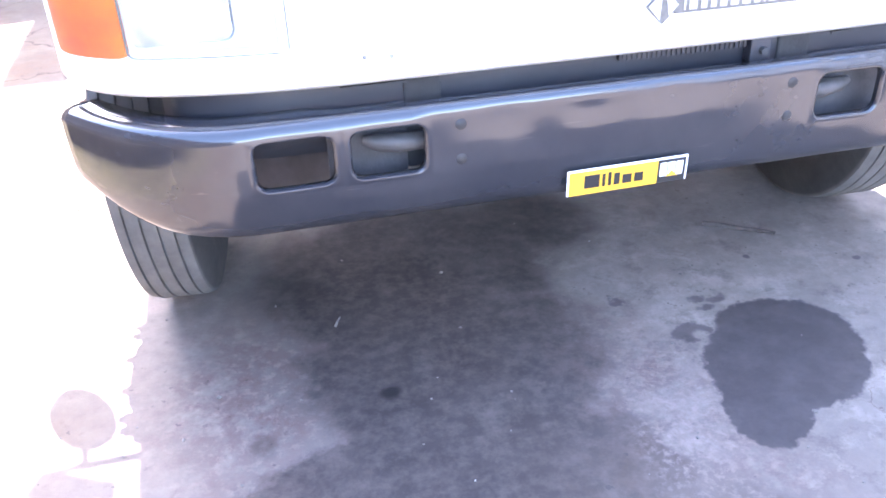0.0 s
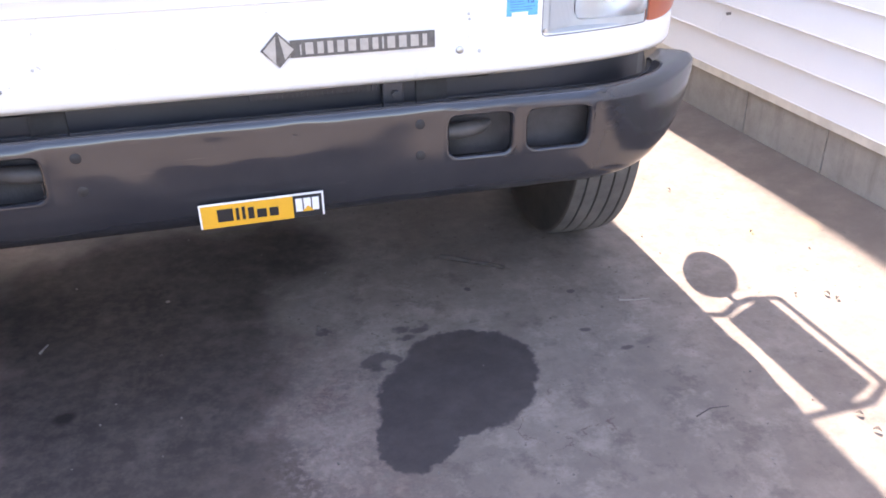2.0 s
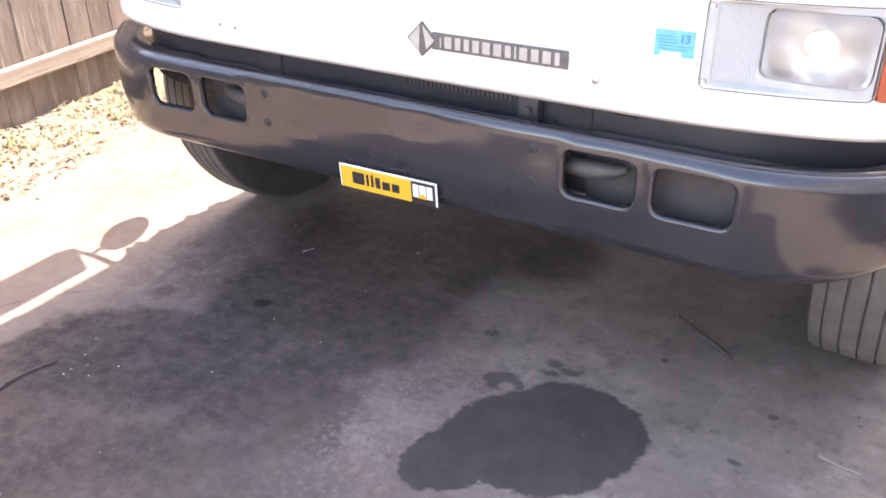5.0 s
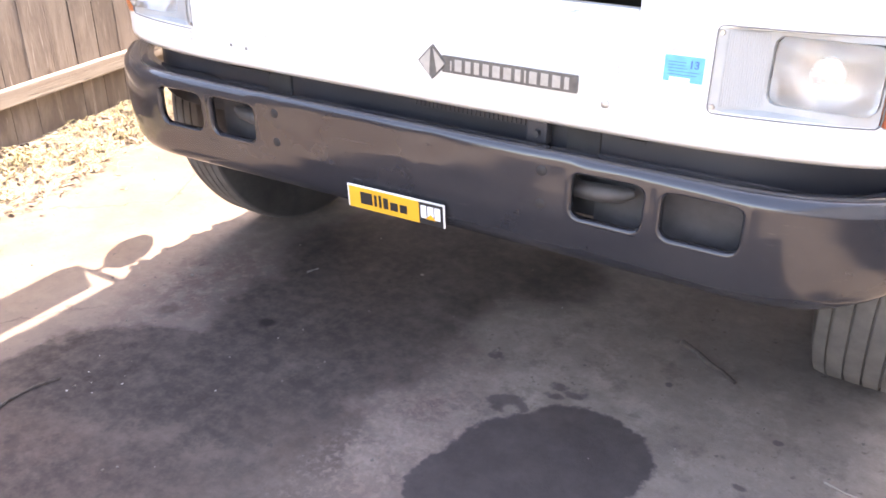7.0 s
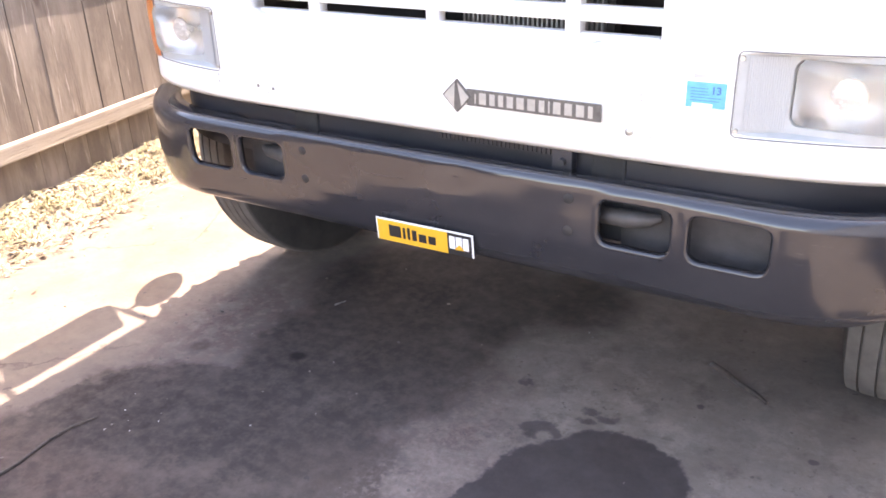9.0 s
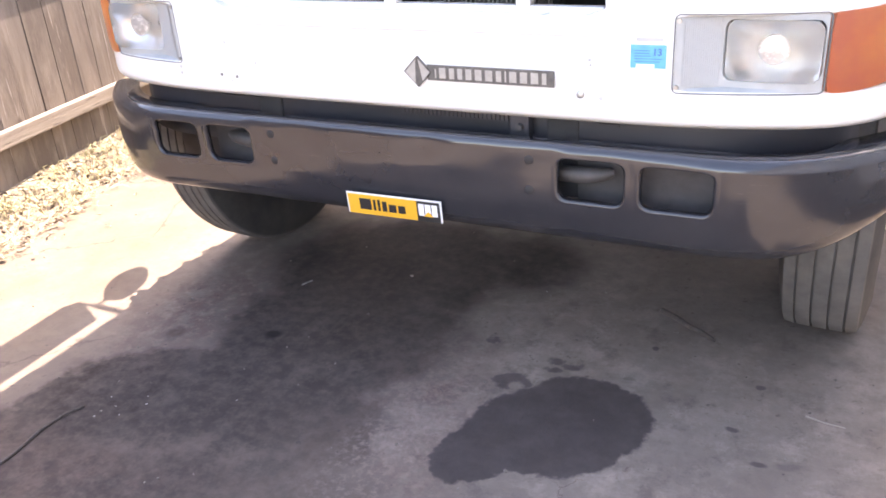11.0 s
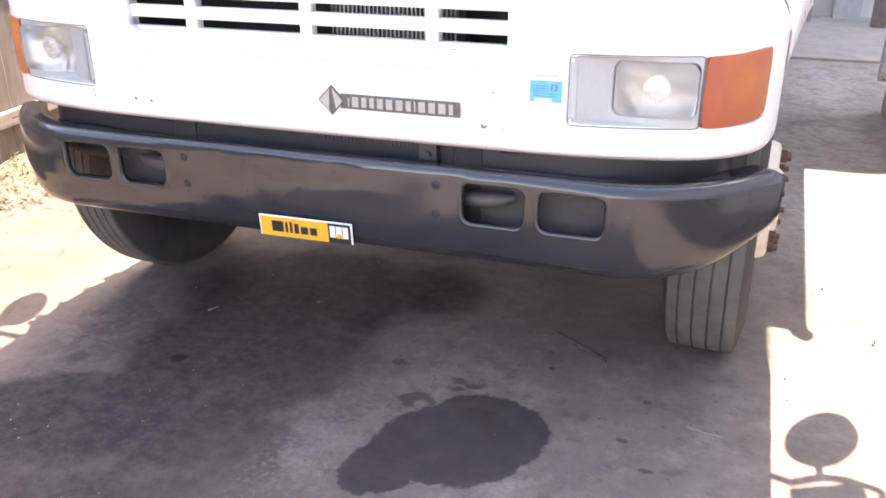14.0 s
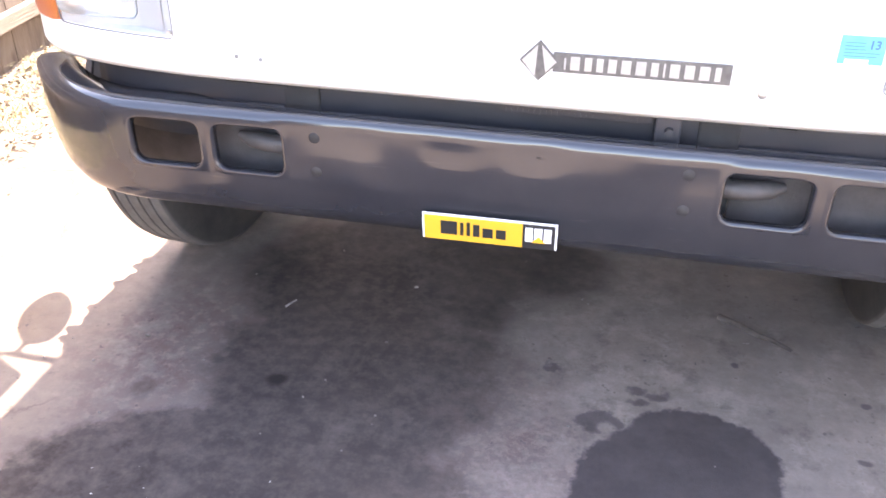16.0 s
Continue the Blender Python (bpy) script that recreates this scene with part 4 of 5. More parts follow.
def lamp_patch(u0, u1, v0, v1, r, depth, dome, material, name, parent, nu=14, nv=10, label="", vtop=None):
    """A rounded patch that follows the nose, domed by dome."""
    us, vs = frange(0, 1, 1 / nu), frange(0, 1, 1 / nv)
    bm = bmesh.new()

    def at(a, b):
        rr = r
        x, y = (a * 2 - 1), (b * 2 - 1)
        k = 1 - 0.5 * rr * (abs(x) * abs(y)) ** 6
        bump_ = dome * (1 - x ** 4) * (1 - y ** 4)
        aa, bb = 0.5 + x * k / 2, 0.5 + y * k / 2
        lo, hi = (v0, v1) if vtop is None else (v0 + vtop[0] * aa ** 2, v1 + vtop[1] * aa ** 2)
        return hood_face(u0 + (u1 - u0) * aa, lo + (hi - lo) * bb, depth - bump_)

    g = [[bm.verts.new(at(a, b)) for b in vs] for a in us]
    for i in range(len(us) - 1):
        for j in range(len(vs) - 1):
            bm.faces.new((g[i][j], g[i + 1][j], g[i + 1][j + 1], g[i][j + 1]))
    # turned-back rim
    border = [g[i][0] for i in range(len(us))] + [g[-1][j] for j in range(1, len(vs))] + [g[i][-1] for i in range(len(us) - 2, -1, -1)] + [g[0][j] for j in range(len(vs) - 2, 0, -1)]
    uv = [(a, 0) for a in us] + [(1, b) for b in vs[1:]] + [(a, 1) for a in us[-2::-1]] + [(0, b) for b in vs[-2:0:-1]]
    back = []
    for a, b in uv:
        lo, hi = (v0, v1) if vtop is None else (v0 + vtop[0] * a ** 2, v1 + vtop[1] * a ** 2)
        back.append(bm.verts.new(hood_face(u0 + (u1 - u0) * a, lo + (hi - lo) * b, depth + 0.02)))
    n = len(border)
    for k in range(n):
        bm.faces.new((border[k], border[(k + 1) % n], back[(k + 1) % n], back[k]))
    return part(name, bm, material, parent, label, smooth=40)


LENS_Y = 0.089


def bezel_face(u, v, depth):
    """The bezel lies flush at its edge, slopes in along the ribbed panel and holds the lens square to the front."""
    p = hood_face(u, v, 0.003)
    x = abs(p.x)
    inner = max(0.0, min(1.0, (x - 0.706) / (0.788 - 0.706)))
    target = p.y + (max(LENS_Y, p.y) - p.y) * inner
    w = max(0.0, min(1.0, (v - 0.892) / 0.006, (1.058 - v) / 0.004))
    return Vector((p.x, p.y + (target - p.y) * w + depth, v))


def build_lamps():
    for s in (1, -1):
        L0, L1 = u_at(0.790), u_at(0.986)
        a, b = sorted((s * (BEZ0 + 0.002), s * BEZ1))
        c, d = sorted((s * L0, s * L1))
        us = [u for u in frange(a, b, 0.0125) if abs(u - (c - 0.007)) > 0.005 and abs(u - (d + 0.006)) > 0.005]
        us = sorted(us + [c - 0.007, d + 0.006])
        vs = [0.890, 0.893, 0.8985] + frange(0.906, 1.050, 0.0125) + [1.0545, 1.0575, 1.060]
        bez = part("headlight", sheet(us, vs, bezel_face, [(c - 0.007, d + 0.006, 0.906, 1.050, (c - 0.002, d + 0.002, 0.912, 1.0455, 0.022), ((0.0, 0.0), (0.003, 0.006), (0.004, 0.03)))]),
                   BEZEL, truck, "rectangular headlight in a grey plastic bezel", smooth=30)
        rise = lambda u, v, dep: hood_face(u, v, dep)
        # dark seam round the bezel
        bm = bmesh.new()
        path = []
        for t in frange(0, 2 * math.pi, 2 * math.pi / 144)[:-1]:
            uu, vv = rounded(a - 0.001, b + 0.001, 0.8895, 1.060, 0.012, t)
            path.append(rise(uu, vv, 0.001))
        tube(bm, path + [path[0]], 0.0018, 6, False)
        part("gasket", bm, SEAM, bez, smooth=True)
        # ribbed inner panel, on the slope
        e, f = sorted((s * u_at(0.712), s * u_at(0.784)))
        bm = sheet(frange(e, f, 0.009), frange(0.9045, 1.049, 0.012), lambda u, v, dep: bezel_face(u, v, -0.0025))
        part("ribbed_panel", bm, RIBBED, bez, smooth=True)
        # lens: a rounded, gently domed glass
        hw, hh, mx, mz = 0.0965, 0.067, s * 0.888, 0.978

        def disc(q, t, y):
            a_, b_ = rounded(-hw, hw, -hh, hh, 0.022, t)
            return Vector((mx + a_ * q, y, mz + b_ * q))

        def bowl(levels, name, mat, label="", n=40):
            bm = bmesh.new()
            rings = [[bm.verts.new(disc(q, 2 * math.pi * k / n, y)) for k in range(n)] for q, y in levels]
            for p, q in zip(rings, rings[1:]):
                for k in range(n):
                    bm.faces.new((p[k], p[(k + 1) % n], q[(k + 1) % n], q[k]))
            bm.faces.new(rings[0])
            return part(name, bm, mat, bez, label, smooth=60)

        bowl([(0.12, LENS_Y - 0.011), (0.4, LENS_Y - 0.0105), (0.7, LENS_Y - 0.008), (0.88, LENS_Y - 0.004), (0.97, LENS_Y + 0.001), (1.0, LENS_Y + 0.008)], "lens", LENS, "fluted clear glass")
        # reflector: a round dish cut to the lens's outline
        bm = bmesh.new()
        n = 48
        rings = []
        for q in (0.12, 0.25, 0.4, 0.55, 0.7, 0.85, 0.97):
            ring = []
            for k in range(n):
                p = disc(q, 2 * math.pi * k / n, 0)
                r2 = ((p.x - mx) ** 2 + (p.z - mz) ** 2) / 0.115 ** 2
                ring.append(bm.verts.new((p.x, LENS_Y + 0.080 - 0.058 * r2, p.z)))
            rings.append(ring)
        rings.append([bm.verts.new(disc(0.985, 2 * math.pi * k / n, LENS_Y + 0.006)) for k in range(n)])
        for p, q in zip(rings, rings[1:]):
            for k in range(n):
                bm.faces.new((p[k], p[(k + 1) % n], q[(k + 1) % n], q[k]))
        bm.faces.new(rings[0])
        part("reflector", bm, CHROME, bez, smooth=50)
        # pale disc on a stalk, added for the bright reflection in the dish's middle
        bm = bmesh.new()
        tube(bm, [(mx, LENS_Y + y, mz) for y in (0.080, 0.052, 0.040, 0.034, 0.0315)], [0.010, 0.014, 0.031, 0.029, 0.014], 24)
        part("bulb_shield", bm, FROSTED, bez, "pale disc added for the dish's bright centre", smooth=40)
        for du, v in ((BEZ0 + 0.010, 0.902), (BEZ0 + 0.010, 1.046)):
            bm = bmesh.new()
            p = bezel_face(s * du, v, 0.001)
            tube(bm, [p, p + Vector((0, -0.006, 0))], [0.006, 0.0045], 12)
            part("screw", bm, ZINC, bez, smooth=40)
        lamp_patch(s * (BEZ1 + 0.003), s * (AMB1 - 0.002), 0.889, 1.061, 0.10, -0.003, 0.004, AMBER, "corner_lamp", truck, 14, 10, "amber wrap-round corner lamp", vtop=(0.022, 0.013) if s > 0 else (-0.004, -0.014))


def bumper_plan(x):
    a = abs(x)
    end = 1.207 if x > 0 else 1.168
    f = max(0.0, (a - 0.78) / (end - 0.78))
    y = 0.232 * f ** 2.15
    dy = 0.232 * 2.15 * f ** 1.15 / (end - 0.78)
    n = Vector((dy, -1, 0)).normalized()
    return Vector((x, y - 0.012, 0)), Vector((n.x * (1 if x > 0 else -1), n.y, 0))


PROFILE = [(0.0, 0.060, 0.522), (0.05, 0.034, 0.520), (0.10, 0.021, 0.530), (0.16, 0.0110, 0.548), (0.25, 0.0072, 0.572), (0.34, 0.0042, 0.600), (0.42, 0.0028, 0.620),
           (0.58, 0.0007, 0.683), (0.75, 0.0, 0.750), (0.80, 0.002, 0.7585), (0.84, 0.007, 0.7645), (0.88, 0.016, 0.767), (0.94, 0.034, 0.766), (1.0, 0.052, 0.762)]


def bumper_face(x, v, depth):
    """v is the height on the flat of the face, and goes on round its folded edges."""
    k = next((i for i in range(len(PROFILE) - 1) if PROFILE[i + 1][0] >= v), len(PROFILE) - 2)
    (v0, d0, z0), (v1, d1, z1) = PROFILE[k], PROFILE[k + 1]
    f = (v - v0) / (v1 - v0)
    d, z = d0 + (d1 - d0) * f, z0 + (z1 - z0) * f
    if v > 0.94:
        d += 0.035 * min(1.0, max(0.0, (-x - 0.58) / 0.1)) * (v - 0.94) / 0.06
        d += 0.045 * min(1.0, max(0.0, (x - 1.03) / 0.09)) * (v - 0.94) / 0.06
    a = abs(x)
    up = max(0.0, (a - 0.92) / 0.292)
    z = z + (0.768 - z) * 0.46 * up ** 2.3
    if a > 0.44 and v > 0.7:
        z -= (0.007 + 0.006 * min(1, max(0, a - 0.6) / 0.3)) * min(1, (a - 0.44) / 0.03) * max(0.0, 1 - abs(v - 0.80) / 0.12)
    p, n = bumper_plan(x)
    dent = 0.0026 * noise.noise((x * 3.1, z * 5.0, 1.0)) + 0.0018 * noise.noise((x * 9.0, z * 11.0, 4.0))
    dent += 0.0025 * math.exp(-((x - 0.1) / 0.05) ** 2 - ((z - 0.735) / 0.03) ** 2) + 0.002 * math.exp(-((x + 0.08) / 0.045) ** 2 - ((z - 0.72) / 0.025) ** 2)
    q = p - n * (d + depth + (dent if 0.3 < v < 0.8 else 0))
    return Vector((q.x, q.y, z))


def v_of(z):
    return 0.42 + (z - 0.620) / 0.130 * 0.33


BOLTS = [(-0.373, 0.724), (-0.373, 0.647), (0.377, 0.724), (0.377, 0.647), (-0.086, 0.726), (0.09, 0.725)]


def build_bumper():
    cuts = []
    for a, b in ((-0.792, -0.633), (-0.600, -0.446), (0.446, 0.606), (0.643, 0.806)):
        cuts.append((a - 0.0155, b + 0.0155, v_of(0.6165), v_of(0.7485), (a - 0.005, b + 0.005, v_of(0.6235), v_of(0.7415), 0.030, 0.33 / 0.130),
                     ((-0.005, 0.0), (-0.001, -0.0012), (0.002, -0.0008), (0.0045, 0.003), (0.006, 0.014))))
    marks = sorted(m for c in cuts for m in c[:2])
    us = sorted([u for u in frange(-1.168, 1.207, 0.012) if all(abs(u - q) > 0.007 for q in marks)] + marks)
    vm = [v_of(0.6165), v_of(0.7485)]
    vs = sorted([v for v in [p[0] for p in PROFILE] + frange(0.42, 0.75, 0.028) + [0.02, 0.075, 0.13, 0.2, 0.30, 0.97] if all(abs(v - q) > 0.008 for q in vm)] + vm)
    out = []
    for v in vs:
        if not out or v - out[-1] > 1e-4:
            out.append(v)
    bumper = part("bumper", sheet(us, out, bumper_face, cuts), BLACK, truck, "dented black-painted steel bumper with four openings", smooth=50)
    sol = bumper.modifiers.new("skin", "SOLIDIFY")
    sol.thickness, sol.offset = 0.004, 0
    for i, (x, z) in enumerate(BOLTS):
        p = bumper_face(x, v_of(z), 0.0)
        bm = bmesh.new()
        if i < 4:
            tube(bm, [p + Vector((0, 0.004, 0)), p + Vector((0, -0.0025, 0)), p + Vector((0, -0.0045, 0))], [0.013, 0.012, 0.007], 14)
            part("bolt", bm, BOLT, bumper, smooth=40)
        else:
            tube(bm, [p + Vector((0, 0.004, 0)), p + Vector((0, -0.002, 0))], [0.0075, 0.0065], 6)
            part("bolt", bm, BOLT, bumper)
    # tow hooks behind the inner openings
    for s in (1, -1):
        bm = bmesh.new()
        tube(bm, [(s * 0.415, 0.14, 0.672), (s * 0.418, 0.08, 0.672), (s * 0.435, 0.050, 0.674), (s * 0.49, 0.042, 0.678), (s * 0.54, 0.044, 0.683), (s * 0.567, 0.052, 0.688)], [0.016, 0.018, 0.020, 0.021, 0.018, 0.009], 14)
        part("tow_hook", bm, STEEL, truck, "worn grey tow hook", smooth=40)
    return bumper


def build_valance():
    """Dull black panel behind the bumper's top edge."""
    f = lambda u, v, d: Vector((u, 0.085 + 1.35 * max(0, abs(u) - 0.72) ** 2 + d + 0.02 * (v - 0.72), v))
    bm = sheet(frange(-0.955, 1.075, 0.035), frange(0.66, 0.85, 0.05), f)
    val = part("valance", bm, VALANCE, truck, "dull black panel under the hood", smooth=40)
    sol = val.modifiers.new("skin", "SOLIDIFY")
    sol.thickness = 0.004
    part("bracket", boxed(0.305, 0.355, 0.052, 0.083, 0.755, 0.815, bevel=0.004), VALANCE, val)
    bm = bmesh.new()
    tube(bm, [(0.333, 0.056, 0.782), (0.333, 0.040, 0.782)], [0.010, 0.009], 6)
    part("bracket_bolt", bm, GASKET, val)
    strip = part("core_strip", boxed(0.0, 0.30, 0.066, 0.082, 0.788, 0.806, bevel=0.002), VALANCE, val)
    shared = None
    for k in range(26):
        if shared is None:
            ob = part("fin", boxed(-0.0025, 0.0025, 0.062, 0.068, 0.790, 0.812), VALANCE, strip)
            shared = ob.data
        else:
            ob = new("fin", shared)
            ob.parent = strip
        ob.location.x = 0.008 + k * 0.0115
    for a, b in ((-0.60, -0.46), (0.10, 0.27), (0.52, 0.57)):
        part("seam", boxed(a, b, 0.076, 0.0815, 0.792, 0.797), GASKET, val)


def build_wheel(s, y, name, lugs=False):
    """White disc wheel with its ribbed tyre; s is the side of the truck."""
    R, w = 0.502, (0.205 if s > 0 else 0.172)
    cx = 1.066 if s > 0 else -1.025
    reach = 1.0 if s > 0 else 1.05
    bm = bmesh.new()
    prof = [(0.06, 0.172), (0.09, 0.169), (0.105, 0.152), (0.166, 0.152), (0.180, 0.147), (0.186, 0.134), (0.190, 0.110), (0.235, 0.070), (0.268, 0.076), (0.288, 0.086), (0.294, 0.078), (0.284, 0.06), (0.28, -0.07)]
    rings = lathe(bm, [(r, a * s * reach) for r, a in prof], 48)
    bm.faces.new(rings[0])
    wheel = part(name, bm, WHEEL_WHITE, truck, "cream-painted steel wheel with rusty nuts", smooth=40)
    wheel.location = (cx, y, R - 0.004)
    wheel.rotation_euler = (0, 0, radians(-2.5 if s > 0 else -4.5))
    bm = bmesh.new()
    h = w / 2
    prof = [(0.288, -h + 0.02), (0.33, -h - 0.012), (0.40, -h - 0.02), (0.455, -h - 0.008), (0.487, -h + 0.002)]
    groove = [w * q for q in (-0.315, -0.107, 0.107, 0.315)]
    prof.append((R - 0.006, -h + 0.006))
    for g in groove:
        prof += [(R - 0.0005 * abs(g) * 10, g - 0.0034), (R - 0.009, g - 0.0018), (R - 0.009, g + 0.0018), (R - 0.0005 * abs(g) * 10, g + 0.0034)]
    prof.append((R - 0.006, h - 0.006))
    prof += [(r, -a) for r, a in [(0.487, -h + 0.002), (0.455, -h - 0.008), (0.40, -h - 0.02), (0.33, -h - 0.012), (0.288, -h + 0.02)]]
    lathe(bm, prof, 96)
    # flattened foot
    for v in bm.verts:
        if v.co.z < -R + 0.004:
            v.co.z = -R + 0.004
    part("tyre", bm, RUBBER, wheel, "dusty ribbed black tyre", smooth=50)
    shared = None
    for k in range(10):
        t = 2 * math.pi * k / 10 + 0.157 + math.pi / 2
        if shared is None:
            bm = bmesh.new()
            tube(bm, [(0, 0, 0), (s * 0.020, 0, 0), (s * 0.022, 0, 0), (s * 0.034, 0, 0)], [0.017, 0.017, 0.011, 0.009], 6)
            ob = part("nut", bm, RUST, wheel, "rusty wheel nut")
            shared = ob.data
        else:
            ob = new("nut", shared)
            ob.parent = wheel
            ob["label"] = "rusty wheel nut"
        ob.location = (s * 0.150 * reach, 0.150 * math.cos(t), 0.150 * math.sin(t))
    return wheel


def build_chassis():
    for s in (1, -1):
        part("frame_rail", boxed(s * 0.43 - 0.04, s * 0.43 + 0.04, 0.08, 7.0, 0.60, 0.84, bevel=0.006), DARK, truck)
    bm = bmesh.new()
    tube(bm, [(-0.95, 0.82, 0.47), (-0.6, 0.82, 0.40), (0.6, 0.82, 0.40), (0.95, 0.82, 0.47)], 0.055, 10)
    part("axle", bm, DARK, truck, smooth=40)
    part("engine", boxed(-0.42, 0.42, 0.36, 1.7, 0.50, 1.45, bevel=0.05), DARK, truck)
    part("cross_member", boxed(-0.40, 0.40, 0.10, 0.20, 0.58, 0.72, bevel=0.008), DARK, truck)


def build_splash_panels():
    brown = simple("dusty_brown_steel", (0.062, 0.056, 0.056), 0.8, 0.0, 0.35, 12.0, 0.3)
    for s in (1, -1):
        wide = 0.875 if s > 0 else 0.64
        part("splash_panel", boxed(min(s * 0.47, s * wide), max(s * 0.47, s * wide), 0.076, 0.084, 0.56, 0.752, bevel=0.003), brown, truck, "dark brown panel behind a bumper opening")
    # sheet added to block the bright view and keep the left opening dark
    part("inner_panel", boxed(-0.972, -0.60, 0.276, 0.288, 0.44, 0.88, bevel=0.004), simple("inner_panel_steel", (0.060, 0.056, 0.057), 0.8, 0.0, 0.35, 12.0, 0.3), truck, "dark brown panel behind a bumper opening")


def build_cab():
    bm = bmesh.new()
    a = [(1.62, 0.75), (1.62, 1.72), (2.15, 2.42), (2.45, 2.50), (3.05, 2.48), (3.05, 0.75)]
    lo = [bm.verts.new((-1.02 * (0.93 if z > 2 else 1), y, z)) for y, z in a]
    hi = [bm.verts.new((1.02 * (0.93 if z > 2 else 1), y, z)) for y, z in a]
    for i in range(6):
        bm.faces.new((lo[i], lo[(i + 1) % 6], hi[(i + 1) % 6], hi[i]))
    bm.faces.new(lo)
    bm.faces.new(hi[::-1])
    part("cab", bm, WHITE, truck)
    bm = bmesh.new()
    q = [(-0.86, 1.688, 1.80), (0.86, 1.688, 1.80), (0.82, 2.07, 2.30), (-0.82, 2.07, 2.30)]
    bm.faces.new([bm.verts.new((x, y - 0.02, z + 0.012)) for x, y, z in q])
    w = part("windscreen", bm, WINDOW, truck)
    w.modifiers.new("skin", "SOLIDIFY").thickness = 0.006
    for s in (1, -1):
        part("door", boxed(s * 1.025 - 0.012, s * 1.025 + 0.012, 1.75, 2.85, 0.80, 1.72, bevel=0.008), WHITE, truck)
    # unseen box body, its sides and height set by the shadow it casts
    part("cargo_box", boxed(-1.245, 1.146, 2.92, 8.2, 0.95, 4.12, bevel=0.03), WHITE, truck)
    # unseen block added only to cast the step in the right shadow
    bm = bmesh.new()
    v = [bm.verts.new(p) for p in [(1.148, 2.95, 1.10), (1.335, 2.95, 1.10), (1.43, 6.2, 1.10), (1.148, 6.2, 1.10), (1.148, 2.95, 1.958), (1.335, 2.95, 1.958), (1.43, 6.2, 1.958), (1.148, 6.2, 1.958)]]
    for q in ((0, 1, 2, 3), (4, 5, 6, 7), (0, 1, 5, 4), (1, 2, 6, 5), (2, 3, 7, 6), (3, 0, 4, 7)):
        bm.faces.new([v[k] for k in q])
    part("side_locker", bm, WHITE, truck)
    # unseen knob added for the rounded tip of that shadow
    bm = bmesh.new()
    tube(bm, [(1.28, 2.965, 1.906), (1.315, 2.965, 1.978), (1.335, 2.965, 2.004), (1.345, 2.965, 2.011)], [0.022, 0.036, 0.030, 0.012], 10)
    part("locker_hook", bm, DARK, truck)


def build_mirror(s, y):
    """West-coast mirror: tall flat glass above a round one, in a tube loop."""
    x = s * (1.360 if s > 0 else 1.337)
    lo, hi = (1.668, 2.087) if s > 0 else (1.653, 2.047)
    half = 0.097 if s > 0 else 0.094
    bm = bmesh.new()
    if s > 0:
        tube(bm, [(0.92, y + 0.22, 2.14), (1.2, y - 0.01, 2.129), (x + 0.04, y, 2.131), (x + 0.13, y + 0.02, 2.095), (x + 0.13, y + 0.02, 1.653), (x + 0.05, y, 1.617), (x - 0.01, y, 1.628), (x - 0.085, y, 1.675), (1.2, y, 1.655), (1.0, y + 0.1, 1.64)], 0.011, 10)
    else:
        tube(bm, [(-0.92, y + 0.22, 2.11), (-1.2, y - 0.01, 2.106), (x, y, 2.10)], 0.011, 10)
        tube(bm, [(-1.00, y + 0.1, 1.60), (-1.2, y - 0.01, 1.605), (x, y, 1.614)], 0.011, 10)
        tube(bm, [(x, y, 2.10), (x - 0.07, y + 0.03, 2.085), (x - 0.098, y + 0.04, 2.05), (x - 0.098, y + 0.04, 1.70), (x - 0.06, y + 0.02, 1.645), (x, y, 1.614)], 0.008, 8)
    arm = part("mirror_arm", bm, GASKET, truck, smooth=40)
    turn = pose(x, y, 0, 0, 0, s * (27 if s > 0 else 26)) @ pose(-x, -y, 0)
    part("mirror", boxed(x - half, x + half, y - 0.03, y + 0.015, lo, hi, bevel=0.012, m=turn), SIGN_BLACK, arm)
    part("mirror_glass", boxed(x - half + 0.01, x + half - 0.01, y + 0.016, y + 0.020, lo + 0.01, hi - 0.01, m=turn), MIRROR, arm)
    bm = bmesh.new()
    c = Vector((s * (1.367 if s > 0 else 1.343), y + 0.01, 1.458))
    d = pose(0, 0, 0, 0, 0, s * 37) @ Vector((0, 1, 0))
    r = 0.120 if s > 0 else 0.102
    tube(bm, [c - d * 0.028, c - d * 0.015, c + d * 0.006], [r * 0.55, r * 0.93, r], 32)
    part("round_mirror", bm, GASKET, arm, smooth=40)
    bm = bmesh.new()
    tube(bm, [c + Vector((-s * 0.015, -0.01, 0.10)), c + Vector((-s * 0.02, -0.01, 0.165))], 0.009, 8)
    part("mirror_stem", bm, GASKET, arm)


def flat(x0, x1, z0, z1, y, t=0.0015):
    return boxed(x0, x1, y - t, y, z0, z1)


